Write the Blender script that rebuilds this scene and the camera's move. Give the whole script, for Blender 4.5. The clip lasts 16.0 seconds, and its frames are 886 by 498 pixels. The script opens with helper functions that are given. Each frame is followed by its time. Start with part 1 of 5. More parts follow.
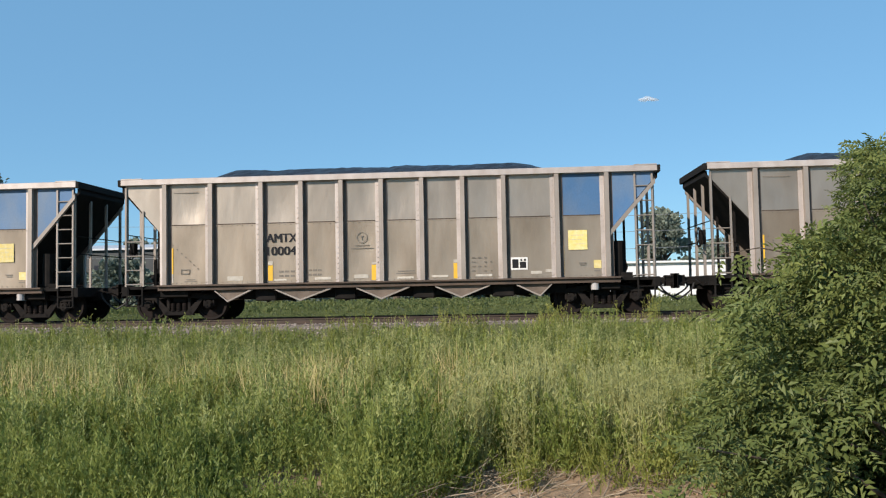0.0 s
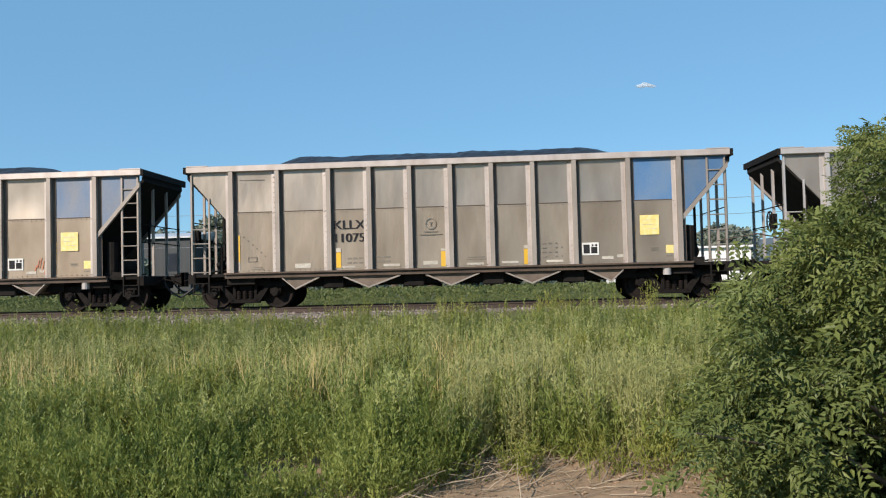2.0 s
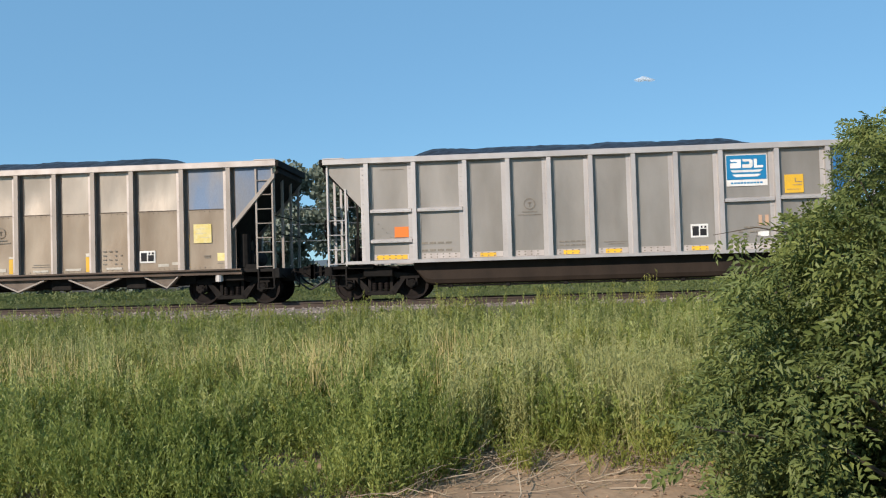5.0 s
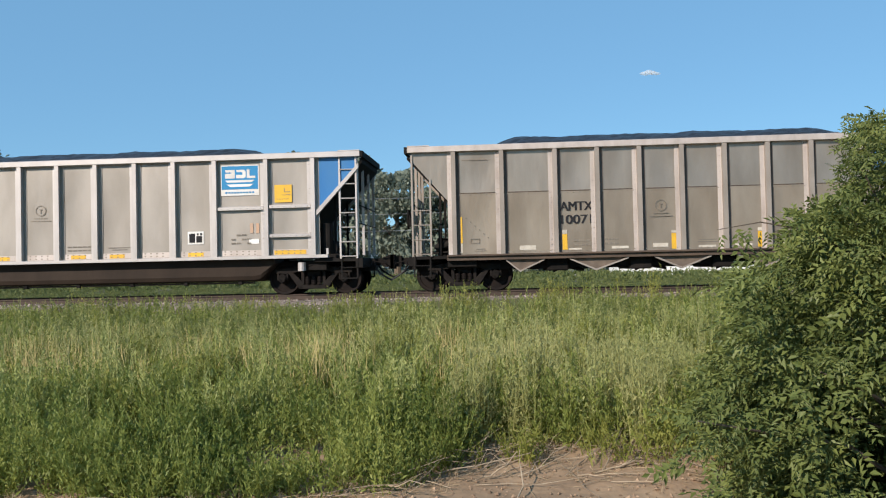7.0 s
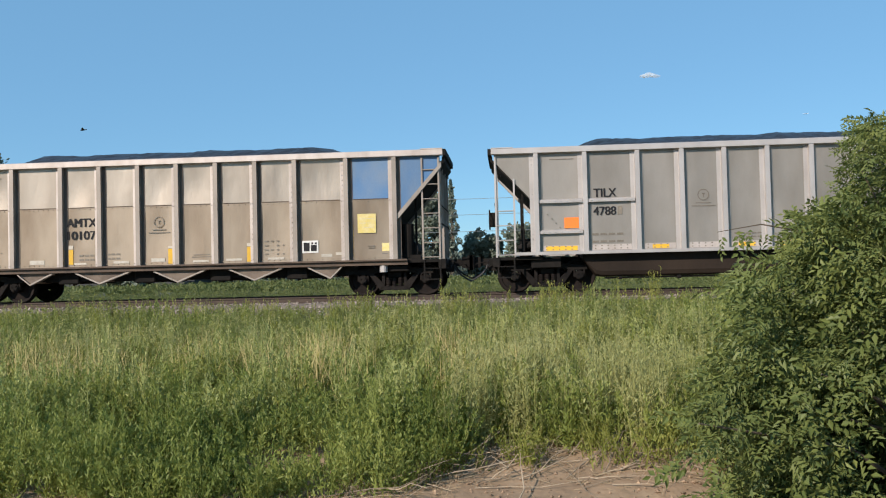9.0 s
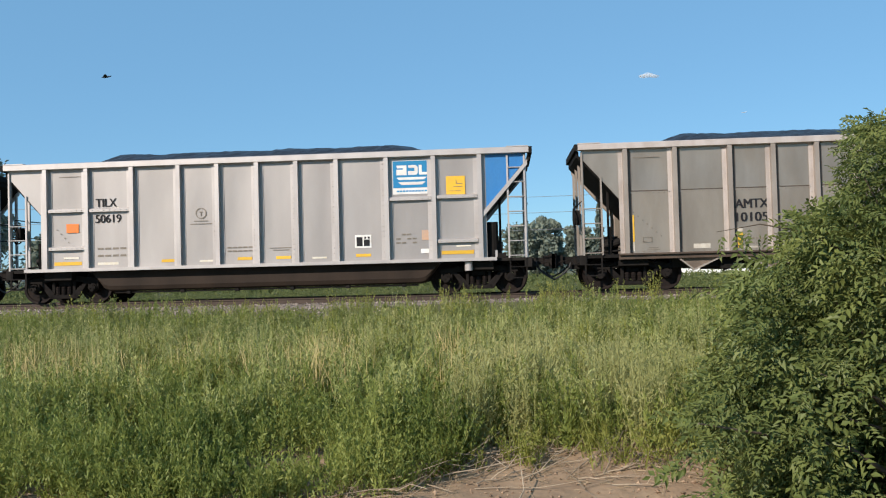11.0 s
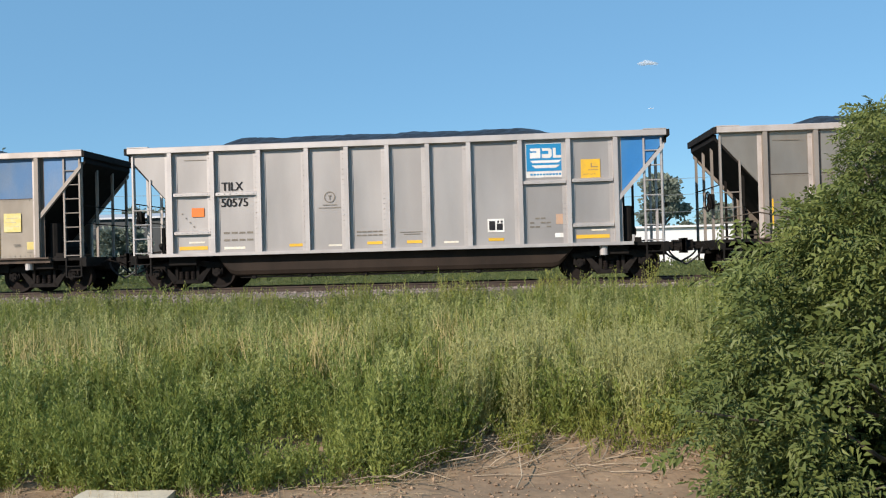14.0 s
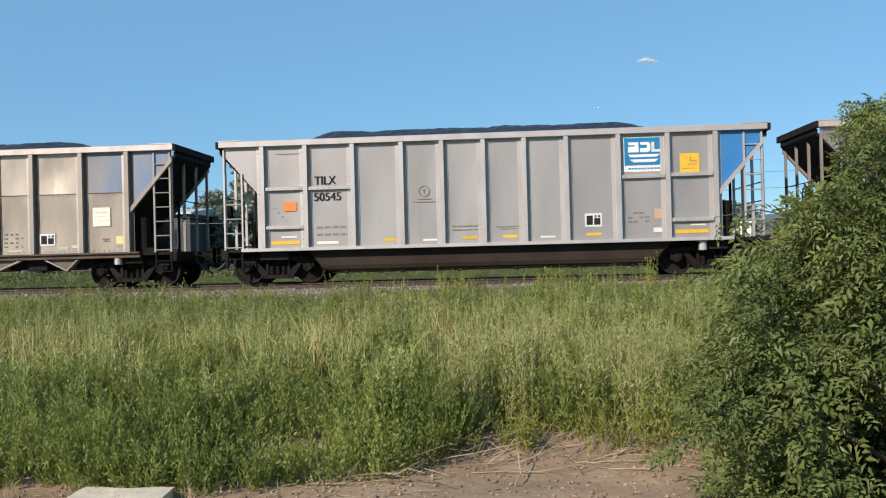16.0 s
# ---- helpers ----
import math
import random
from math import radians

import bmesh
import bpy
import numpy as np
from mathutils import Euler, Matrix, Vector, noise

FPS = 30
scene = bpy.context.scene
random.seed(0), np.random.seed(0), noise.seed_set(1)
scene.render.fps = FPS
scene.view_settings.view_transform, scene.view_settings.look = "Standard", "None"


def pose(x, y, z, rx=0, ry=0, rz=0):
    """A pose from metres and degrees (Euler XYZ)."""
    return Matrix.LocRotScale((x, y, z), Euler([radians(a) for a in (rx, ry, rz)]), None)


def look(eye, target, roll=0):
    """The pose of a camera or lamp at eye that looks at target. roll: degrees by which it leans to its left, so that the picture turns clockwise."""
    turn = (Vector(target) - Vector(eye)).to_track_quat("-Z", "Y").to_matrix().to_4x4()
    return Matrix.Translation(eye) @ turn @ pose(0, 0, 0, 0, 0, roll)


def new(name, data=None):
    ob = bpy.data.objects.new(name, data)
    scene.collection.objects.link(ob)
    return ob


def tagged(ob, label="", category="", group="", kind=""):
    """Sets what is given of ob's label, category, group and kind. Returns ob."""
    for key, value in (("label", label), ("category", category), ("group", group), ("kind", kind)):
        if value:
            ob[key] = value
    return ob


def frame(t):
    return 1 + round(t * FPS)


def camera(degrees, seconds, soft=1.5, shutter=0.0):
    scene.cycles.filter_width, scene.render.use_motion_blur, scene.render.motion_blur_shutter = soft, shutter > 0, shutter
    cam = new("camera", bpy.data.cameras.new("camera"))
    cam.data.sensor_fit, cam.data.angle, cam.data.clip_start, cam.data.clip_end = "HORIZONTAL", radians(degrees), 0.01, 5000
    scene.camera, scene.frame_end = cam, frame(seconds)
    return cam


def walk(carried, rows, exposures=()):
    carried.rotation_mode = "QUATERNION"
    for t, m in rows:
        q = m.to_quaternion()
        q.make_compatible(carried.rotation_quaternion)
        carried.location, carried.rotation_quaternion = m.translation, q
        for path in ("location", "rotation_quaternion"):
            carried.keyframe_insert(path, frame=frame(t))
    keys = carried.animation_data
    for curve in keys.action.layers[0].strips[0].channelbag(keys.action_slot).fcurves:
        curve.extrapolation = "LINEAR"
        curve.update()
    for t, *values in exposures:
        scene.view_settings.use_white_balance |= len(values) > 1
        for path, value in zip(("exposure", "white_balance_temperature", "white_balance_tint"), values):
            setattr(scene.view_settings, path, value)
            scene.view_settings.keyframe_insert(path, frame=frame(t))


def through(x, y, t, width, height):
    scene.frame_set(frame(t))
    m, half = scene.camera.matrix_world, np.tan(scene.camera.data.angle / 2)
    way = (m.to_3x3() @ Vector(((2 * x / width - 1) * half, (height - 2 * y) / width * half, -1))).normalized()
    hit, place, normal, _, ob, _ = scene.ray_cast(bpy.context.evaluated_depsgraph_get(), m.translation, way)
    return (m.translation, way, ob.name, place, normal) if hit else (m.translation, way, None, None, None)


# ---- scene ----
# Camera: held by hand, turning a little. Origin of the plan: under the camera; z = 0 at the rail top.
CAM_Z = 0.70
TRACK_Y = 24.15
CAR_PITCH = 16.18
# seconds, yaw, pitch, roll of the camera, and x of the middle of car 0
PATH = [
    (0, 4.28, 2.89, 1.08, -3.30),
    (0.5, 4.32, 2.87, 1.03, -10.97),
    (1, 4.05, 2.57, 1.24, -18.75),
    (1.5, 4.18, 2.37, 1.41, -26.26),
    (2, 4.16, 2.05, 1.44, -33.69),
    (2.5, 4.09, 1.86, 1.60, -41.14),
    (3, 4.17, 1.88, 1.38, -48.55),
    (3.5, 4.01, 1.97, 1.58, -55.98),
    (4, 4.10, 1.98, 1.68, -63.39),
    (6.5, 4.31, 1.16, 1.44, -100.92),
    (7, 4.36, 1.20, 1.27, -108.47),
    (7.5, 4.37, 1.02, 1.52, -116.18),
    (8, 4.43, 1.18, 1.44, -123.66),
    (8.5, 4.39, 1.37, 1.36, -131.08),
    (11, 4.34, 1.43, 1.51, -168.54),
    (11.5, 4.32, 1.46, 1.49, -175.96),
    (12, 4.35, 1.30, 1.48, -183.35),
    (12.5, 4.34, 1.26, 1.52, -190.74),
    (13, 4.31, 1.12, 1.46, -198.15),
    (13.5, 4.38, 1.12, 1.26, -205.67),
    (14, 4.23, 0.60, 1.52, -213.38),
    (14.5, 4.31, 0.67, 1.40, -220.86),
    (15, 4.33, 0.65, 1.40, -228.25),
    (15.5, 4.30, 0.66, 1.35, -235.68),
    (16, 4.17, 0.41, 1.45, -243.09),
]
cam = camera(56.02, 16.0, soft=1.15)
walk(cam, [(t, pose(0, 0, CAM_Z, 90 + p, r, y)) for t, y, p, r, _ in PATH])

# ---- light ----
SUN_AZ, SUN_EL = radians(37), radians(29)   # azimuth: to the left of the way from the train to the camera
to_sun = Vector((-math.sin(SUN_AZ) * math.cos(SUN_EL), -math.cos(SUN_AZ) * math.cos(SUN_EL), math.sin(SUN_EL)))
world = bpy.data.worlds.new("sky")
scene.world = world
world.use_nodes = True
wn = world.node_tree.nodes
sky = wn.new("ShaderNodeTexSky")
sky.sky_type = "NISHITA"
sky.sun_disc = False
sky.sun_elevation = SUN_EL
sky.sun_rotation = math.atan2(to_sun.x, to_sun.y)
sky.altitude, sky.air_density, sky.dust_density, sky.ozone_density = 1500, 1.0, 0.1, 0.9
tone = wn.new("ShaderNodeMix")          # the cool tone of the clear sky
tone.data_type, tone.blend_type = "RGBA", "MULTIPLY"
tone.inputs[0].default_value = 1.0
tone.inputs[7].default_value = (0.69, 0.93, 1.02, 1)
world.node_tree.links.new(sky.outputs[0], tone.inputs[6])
even = wn.new("ShaderNodeMix")          # a flat blue mixed in evens the sky out
even.data_type = "RGBA"
even.inputs[0].default_value = 0.62
even.inputs[7].default_value = (1.62, 3.62, 5.95, 1)
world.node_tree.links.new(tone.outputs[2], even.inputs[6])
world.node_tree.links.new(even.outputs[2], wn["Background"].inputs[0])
wn["Background"].inputs[1].default_value = 0.118
sun_data = bpy.data.lights.new("sun", "SUN")
sun_data.energy, sun_data.angle, sun_data.color = 5.0, radians(0.5), (1.0, 0.89, 0.79)
sun_lamp = new("sun", sun_data)
sun_lamp.matrix_world = look(to_sun * 60, (0, 0, 0))
scene.view_settings.exposure = 0.14


# ---- materials ----
def material(name, color, rough=0.7, metal=0.0, dark=None, scale=6.0, amount=0.5, grain=60.0, bump=0.15,
             stretch=(1, 1, 1), rand=0.12, spec=0.4, speck=0.35, warp=0.0):
    """A surface with stains at one scale and grain at a finer one; each object gets its own tint and pattern."""
    m = bpy.data.materials.new(name)
    m.use_nodes = True
    nt = m.node_tree
    n, link = nt.nodes, nt.links.new
    b = n["Principled BSDF"]
    tc, info = n.new("ShaderNodeTexCoord"), n.new("ShaderNodeObjectInfo")
    off = n.new("ShaderNodeVectorMath")
    off.operation = "MULTIPLY_ADD"
    wide = n.new("ShaderNodeCombineXYZ")
    for i in range(3):
        link(info.outputs["Random"], wide.inputs[i])
    off.inputs[1].default_value = (37, 53, 71)
    link(wide.outputs[0], off.inputs[0])
    link(tc.outputs["Object"], off.inputs[2])
    mp = n.new("ShaderNodeMapping")
    mp.inputs["Scale"].default_value = stretch
    link(off.outputs[0], mp.inputs[0])
    big, fine = n.new("ShaderNodeTexNoise"), n.new("ShaderNodeTexNoise")
    for tex, s, d in ((big, scale, 6), (fine, grain, 3)):
        tex.inputs["Scale"].default_value, tex.inputs["Detail"].default_value = s, d
        link(mp.outputs[0], tex.inputs["Vector"])
    ramp = n.new("ShaderNodeMapRange")
    ramp.inputs[1].default_value, ramp.inputs[2].default_value = 0.38, 0.68
    ramp.inputs[4].default_value = amount
    link(big.outputs[0], ramp.inputs[0])
    mix = n.new("ShaderNodeMix")
    mix.data_type = "RGBA"
    mix.inputs[6].default_value = (*color, 1)
    mix.inputs[7].default_value = (*(dark or [c * 0.55 for c in color]), 1)
    link(ramp.outputs[0], mix.inputs[0])
    hsv = n.new("ShaderNodeHueSaturation")
    val = n.new("ShaderNodeMath")
    val.operation = "MULTIPLY_ADD"
    val.inputs[1].default_value, val.inputs[2].default_value = 2 * rand, 1 - rand
    link(info.outputs["Random"], val.inputs[0])
    v2 = n.new("ShaderNodeMath")
    v2.operation = "MULTIPLY_ADD"
    v2.inputs[1].default_value = speck
    link(fine.outputs[0], v2.inputs[0])
    sub = n.new("ShaderNodeMath")
    sub.operation = "SUBTRACT"
    sub.inputs[1].default_value = speck / 2
    link(val.outputs[0], sub.inputs[0])
    link(sub.outputs[0], v2.inputs[2])
    link(v2.outputs[0], hsv.inputs["Value"])
    link(mix.outputs[2], hsv.inputs["Color"])
    link(hsv.outputs[0], b.inputs["Base Color"])
    b.inputs["Roughness"].default_value, b.inputs["Metallic"].default_value = rough, metal
    b.inputs["Specular IOR Level"].default_value = spec
    if bump:
        bp = n.new("ShaderNodeBump")
        bp.inputs["Strength"].default_value, bp.inputs["Distance"].default_value = bump, 0.01
        link(fine.outputs[0], bp.inputs["Height"])
        link(bp.outputs[0], b.inputs["Normal"])
        if warp:
            wb = n.new("ShaderNodeBump")
            wb.inputs["Strength"].default_value, wb.inputs["Distance"].default_value = 1.0, warp
            link(big.outputs[0], wb.inputs["Height"])
            link(wb.outputs[0], bp.inputs["Normal"])
    return m


def leaf_material(name, c1, c2, rough=0.5, through=0.35, patch=0.35):
    """Foliage: every leaf has its own tint, patches of the stand differ, and some light comes through."""
    m = bpy.data.materials.new(name)
    m.use_nodes = True
    nt = m.node_tree
    n, link = nt.nodes, nt.links.new
    b, out = n["Principled BSDF"], n["Material Output"]
    geo, tc = n.new("ShaderNodeNewGeometry"), n.new("ShaderNodeTexCoord")
    no = n.new("ShaderNodeTexNoise")
    no.inputs["Scale"].default_value = patch
    link(tc.outputs["Object"], no.inputs["Vector"])
    add = n.new("ShaderNodeMath")
    add.operation = "MULTIPLY_ADD"
    add.inputs[1].default_value = 0.45
    link(geo.outputs["Random Per Island"], add.inputs[0])
    mr = n.new("ShaderNodeMapRange")
    mr.inputs[1].default_value, mr.inputs[2].default_value = 0.35, 0.65
    mr.inputs[3].default_value, mr.inputs[4].default_value = 0.0, 0.6
    link(no.outputs[0], mr.inputs[0])
    link(mr.outputs[0], add.inputs[2])
    mix = n.new("ShaderNodeMix")
    mix.data_type = "RGBA"
    mix.inputs[6].default_value, mix.inputs[7].default_value = (*c1, 1), (*c2, 1)
    link(add.outputs[0], mix.inputs[0])
    link(mix.outputs[2], b.inputs["Base Color"])
    b.inputs["Roughness"].default_value = rough
    b.inputs["Specular IOR Level"].default_value = 0.35
    tl, ms = n.new("ShaderNodeBsdfTranslucent"), n.new("ShaderNodeMixShader")
    link(mix.outputs[2], tl.inputs["Color"])
    ms.inputs[0].default_value = through
    link(b.outputs[0], ms.inputs[1])
    link(tl.outputs[0], ms.inputs[2])
    link(ms.outputs[0], out.inputs["Surface"])
    return m


DUSTY_UP = material("dusty_aluminium_upper", (0.395, 0.336, 0.273), 0.37, 0.62, (0.282, 0.232, 0.182), 1.3, 0.8, 45, 0.03, (1, 1, 0.35), 0.045, speck=0.08, warp=0.03)
DUSTY_LOW = material("dusty_aluminium_lower", (0.385, 0.311, 0.235), 0.38, 0.55, (0.265, 0.205, 0.147), 1.4, 0.8, 45, 0.03, (1, 1, 0.35), 0.05, speck=0.10, warp=0.03)
# dark brown that stands in for the shade right of each hopper rib
FLANGE_SHADE = material("shade_brown_flange", (0.17, 0.13, 0.105), 0.7, 0.15, (0.10, 0.075, 0.058), 3.0, 0.7, 50, 0.1, (1, 1, 0.5), 0.1)
DUSTY_RIB = material("dusty_aluminium_rib", (0.33, 0.285, 0.245), 0.55, 0.25, (0.215, 0.18, 0.145), 2.0, 0.6, 50, 0.05, (1, 1, 0.5), 0.06, speck=0.15)
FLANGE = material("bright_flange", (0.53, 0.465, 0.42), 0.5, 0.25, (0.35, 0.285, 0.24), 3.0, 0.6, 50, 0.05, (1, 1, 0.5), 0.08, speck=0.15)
LOW_GREY = material("greyer_dusty_lower", (0.38, 0.32, 0.256), 0.38, 0.55, (0.275, 0.226, 0.176), 1.4, 0.8, 45, 0.03, (1, 1, 0.35), 0.05, speck=0.10, warp=0.03)
LOW_BROWN = material("browner_dusty_lower", (0.355, 0.285, 0.212), 0.4, 0.5, (0.24, 0.18, 0.125), 1.2, 0.9, 45, 0.03, (1, 1, 0.35), 0.06, speck=0.10, warp=0.03)
BLUE_FRESH = material("fresher_blue_paint", (0.06, 0.165, 0.36), 0.45, 0.1, (0.10, 0.19, 0.34), 1.6, 0.6, 50, 0.03, (1, 1, 0.5), 0.08, speck=0.1)
SILVER = material("bare_aluminium_sheet", (0.385, 0.357, 0.335), 0.46, 0.42, (0.285, 0.262, 0.243), 0.8, 0.7, 45, 0.03, (1, 1, 0.3), 0.05, speck=0.06, warp=0.022)
SILVER_OLD = material("dulled_aluminium_sheet", (0.335, 0.302, 0.264), 0.47, 0.4, (0.225, 0.20, 0.168), 1.1, 0.8, 45, 0.03, (1, 1, 0.35), 0.06, speck=0.08, warp=0.022)
SILVER_RIB = material("bare_aluminium_rib", (0.49, 0.455, 0.43), 0.5, 0.35, (0.34, 0.305, 0.285), 2.0, 0.5, 50, 0.04, (1, 1, 0.5), 0.05, speck=0.12)
BLUE_DULL = material("faded_blue_paint", (0.075, 0.175, 0.335), 0.5, 0.1, (0.15, 0.21, 0.29), 1.6, 0.85, 50, 0.04, (1, 1, 0.5), 0.15)
BLUE = material("blue_paint", (0.03, 0.17, 0.42), 0.4, 0.0, (0.06, 0.2, 0.40), 1.6, 0.6, 50, 0.03, (1, 1, 0.5), 0.1)
BLUE_WORN = material("worn_blue_paint", (0.13, 0.185, 0.275), 0.5, 0.15, (0.245, 0.225, 0.205), 1.4, 0.85, 50, 0.04, (1, 1, 0.4), 0.12)
SIGN_BLUE = material("sign_blue", (0.01, 0.20, 0.42), 0.45, 0.0, (0.02, 0.2, 0.38), 3, 0.4, 60, 0.02)
WHITE = material("white_paint", (0.74, 0.72, 0.68), 0.5, 0.0, (0.55, 0.5, 0.44), 5, 0.5, 60, 0.03)
YELLOW = material("yellow_sheeting", (0.72, 0.42, 0.03), 0.45, 0.0, (0.55, 0.33, 0.06), 6, 0.5, 60, 0.02)
PALE_YELLOW = material("pale_yellow_placard", (0.70, 0.55, 0.17), 0.5, 0.0, (0.72, 0.62, 0.34), 9, 0.8, 60, 0.02)
PALE_WHITE = material("pale_placard", (0.72, 0.68, 0.58), 0.5, 0.0, (0.66, 0.56, 0.4), 9, 0.7, 60, 0.02)
DULL_WHITE = material("dull_white_strip", (0.52, 0.475, 0.40), 0.6, 0.0, (0.40, 0.34, 0.27), 9, 0.7, 60, 0.02)
ORANGE = material("orange_placard", (0.80, 0.20, 0.03), 0.45, 0.0, (0.62, 0.18, 0.05), 6, 0.4, 60, 0.02)
FADED_ORANGE = material("faded_orange_placard", (0.55, 0.34, 0.22), 0.55, 0.0, (0.45, 0.33, 0.25), 9, 0.7, 60, 0.02)
BLACK_PAINT = material("black_lettering", (0.02, 0.02, 0.023), 0.55, 0.0, (0.04, 0.036, 0.033), 8, 0.5, 60, 0.0, spec=0.1)
FAINT = material("worn_stencil", (0.17, 0.145, 0.115), 0.6, 0.0, (0.25, 0.21, 0.16), 14, 0.8, 60, 0.0)
GATE = material("dusty_brown_gate", (0.17, 0.13, 0.10), 0.7, 0.15, (0.085, 0.065, 0.05), 3.0, 0.8, 40, 0.15, (1, 1, 1), 0.15)
RUST_SILL = material("rust_brown_sill", (0.11, 0.076, 0.055), 0.75, 0.1, (0.05, 0.037, 0.03), 2.5, 0.7, 40, 0.2, (1, 1, 1), 0.1)
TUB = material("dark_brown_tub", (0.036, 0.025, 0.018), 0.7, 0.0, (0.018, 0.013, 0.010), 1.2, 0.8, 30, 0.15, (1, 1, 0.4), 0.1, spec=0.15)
# next three steels: near-black, with the shade under and behind cars in their colour
GRIME_SHADE = material("grimy_shaded_steel", (0.013, 0.012, 0.011), 0.85, 0.0, (0.026, 0.021, 0.018), 5, 0.6, 50, 0.25, (1, 1, 1), 0.25, spec=0.12)
TRUCK_MAT = material("dusty_shaded_cast_steel", (0.017, 0.014, 0.012), 0.8, 0.0, (0.008, 0.007, 0.007), 7, 0.8, 50, 0.3, (1, 1, 1), 0.25, spec=0.12)
WHEEL_MAT = material("wheel_steel", (0.014, 0.011, 0.010), 0.75, 0.0, (0.026, 0.018, 0.014), 6, 0.6, 50, 0.1, spec=0.12)
RUBBER = material("black_rubber", (0.022, 0.022, 0.024), 0.6, 0.0, (0.05, 0.045, 0.04), 9, 0.5, 60, 0.1)
COAL = material("coal", (0.016, 0.017, 0.021), 0.45, 0.0, (0.03, 0.031, 0.036), 5, 0.6, 25, 0.9, (1, 1, 1), 0.1, 0.5)
GRAFFITI = material("graffiti_black", (0.10, 0.085, 0.07), 0.6, 0.0, (0.16, 0.14, 0.11), 5, 0.5, 60, 0.0)
GRAFFITI_RED = material("graffiti_red", (0.50, 0.16, 0.08), 0.6, 0.0, (0.45, 0.27, 0.17), 7, 0.7, 60, 0.0)
RAIL_MAT = material("rail_steel", (0.085, 0.06, 0.046), 0.65, 0.3, (0.05, 0.036, 0.028), 4, 0.6, 40, 0.2)
SLEEPER_MAT = material("weathered_sleeper", (0.115, 0.09, 0.07), 0.9, 0.0, (0.06, 0.047, 0.038), 3, 0.7, 30, 0.5, (0.3, 3, 1), 0.25)


# ---- mesh helpers ----
def box(bm, x0, x1, y0, y1, z0, z1):
    v = [bm.verts.new(c) for c in ((x0, y0, z0), (x1, y0, z0), (x1, y1, z0), (x0, y1, z0), (x0, y0, z1), (x1, y0, z1), (x1, y1, z1), (x0, y1, z1))]
    for f in ((3, 2, 1, 0), (4, 5, 6, 7), (0, 1, 5, 4), (1, 2, 6, 5), (2, 3, 7, 6), (3, 0, 4, 7)):
        bm.faces.new([v[i] for i in f])


def prism(bm, poly, y0, y1):
    """A plate with the outline poly in x and z, from y0 to y1."""
    a = [bm.verts.new((x, y0, z)) for x, z in poly]
    b = [bm.verts.new((x, y1, z)) for x, z in poly]
    bm.faces.new(a)
    bm.faces.new(b[::-1])
    for i in range(len(poly)):
        j = (i + 1) % len(poly)
        bm.faces.new((a[i], b[i], b[j], a[j]))


def prism_x(bm, poly, x0, x1):
    """A bar with the outline poly in y and z, from x0 to x1."""
    a = [bm.verts.new((x0, y, z)) for y, z in poly]
    b = [bm.verts.new((x1, y, z)) for y, z in poly]
    bm.faces.new(a[::-1])
    bm.faces.new(b)
    for i in range(len(poly)):
        j = (i + 1) % len(poly)
        bm.faces.new((a[i], a[j], b[j], b[i]))


def tube(bm, points, r, n=6):
    """A round bar along points; r is one radius or one for each point."""
    pts = [Vector(q) for q in points]
    rad = r if isinstance(r, (list, tuple)) else [r] * len(pts)
    rings = []
    for i, q in enumerate(pts):
        d = (pts[min(i + 1, len(pts) - 1)] - pts[max(i - 1, 0)]).normalized()
        side = d.cross(Vector((0.31, 0.17, 0.93) if abs(d.z) < 0.9 else (1, 0.2, 0))).normalized()
        up = side.cross(d)
        rings.append([bm.verts.new(q + (side * math.cos(k * 2 * math.pi / n) + up * math.sin(k * 2 * math.pi / n)) * rad[i]) for k in range(n)])
    for a, b in zip(rings, rings[1:]):
        for k in range(n):
            bm.faces.new((a[k], a[(k + 1) % n], b[(k + 1) % n], b[k]))
    bm.faces.new(rings[0][::-1])
    bm.faces.new(rings[-1])


def finish(bm, mat, name="mesh", bevel=0.0, smooth=False):
    if bevel:
        bmesh.ops.bevel(bm, geom=bm.edges[:], offset=bevel, segments=1, affect="EDGES", clamp_overlap=True)
    bmesh.ops.recalc_face_normals(bm, faces=bm.faces[:])
    me = bpy.data.meshes.new(name)
    bm.to_mesh(me)
    bm.free()
    me.materials.append(mat)
    if smooth:
        for q in me.polygons:
            q.use_smooth = True
    return me


CACHE = {}


def shared(key, build, mat, bevel=0.0, smooth=False):
    """The mesh that build(bm) makes, made once for each key and material."""
    k = (key, mat.name)
    if k not in CACHE:
        bm = bmesh.new()
        build(bm)
        CACHE[k] = finish(bm, mat, key if isinstance(key, str) else "piece", bevel, smooth)
    return CACHE[k]


def part(name, mesh, parent, label="", at=(0, 0, 0)):
    ob = new(name, mesh)
    ob.parent = parent
    ob.location = at
    return tagged(ob, label)


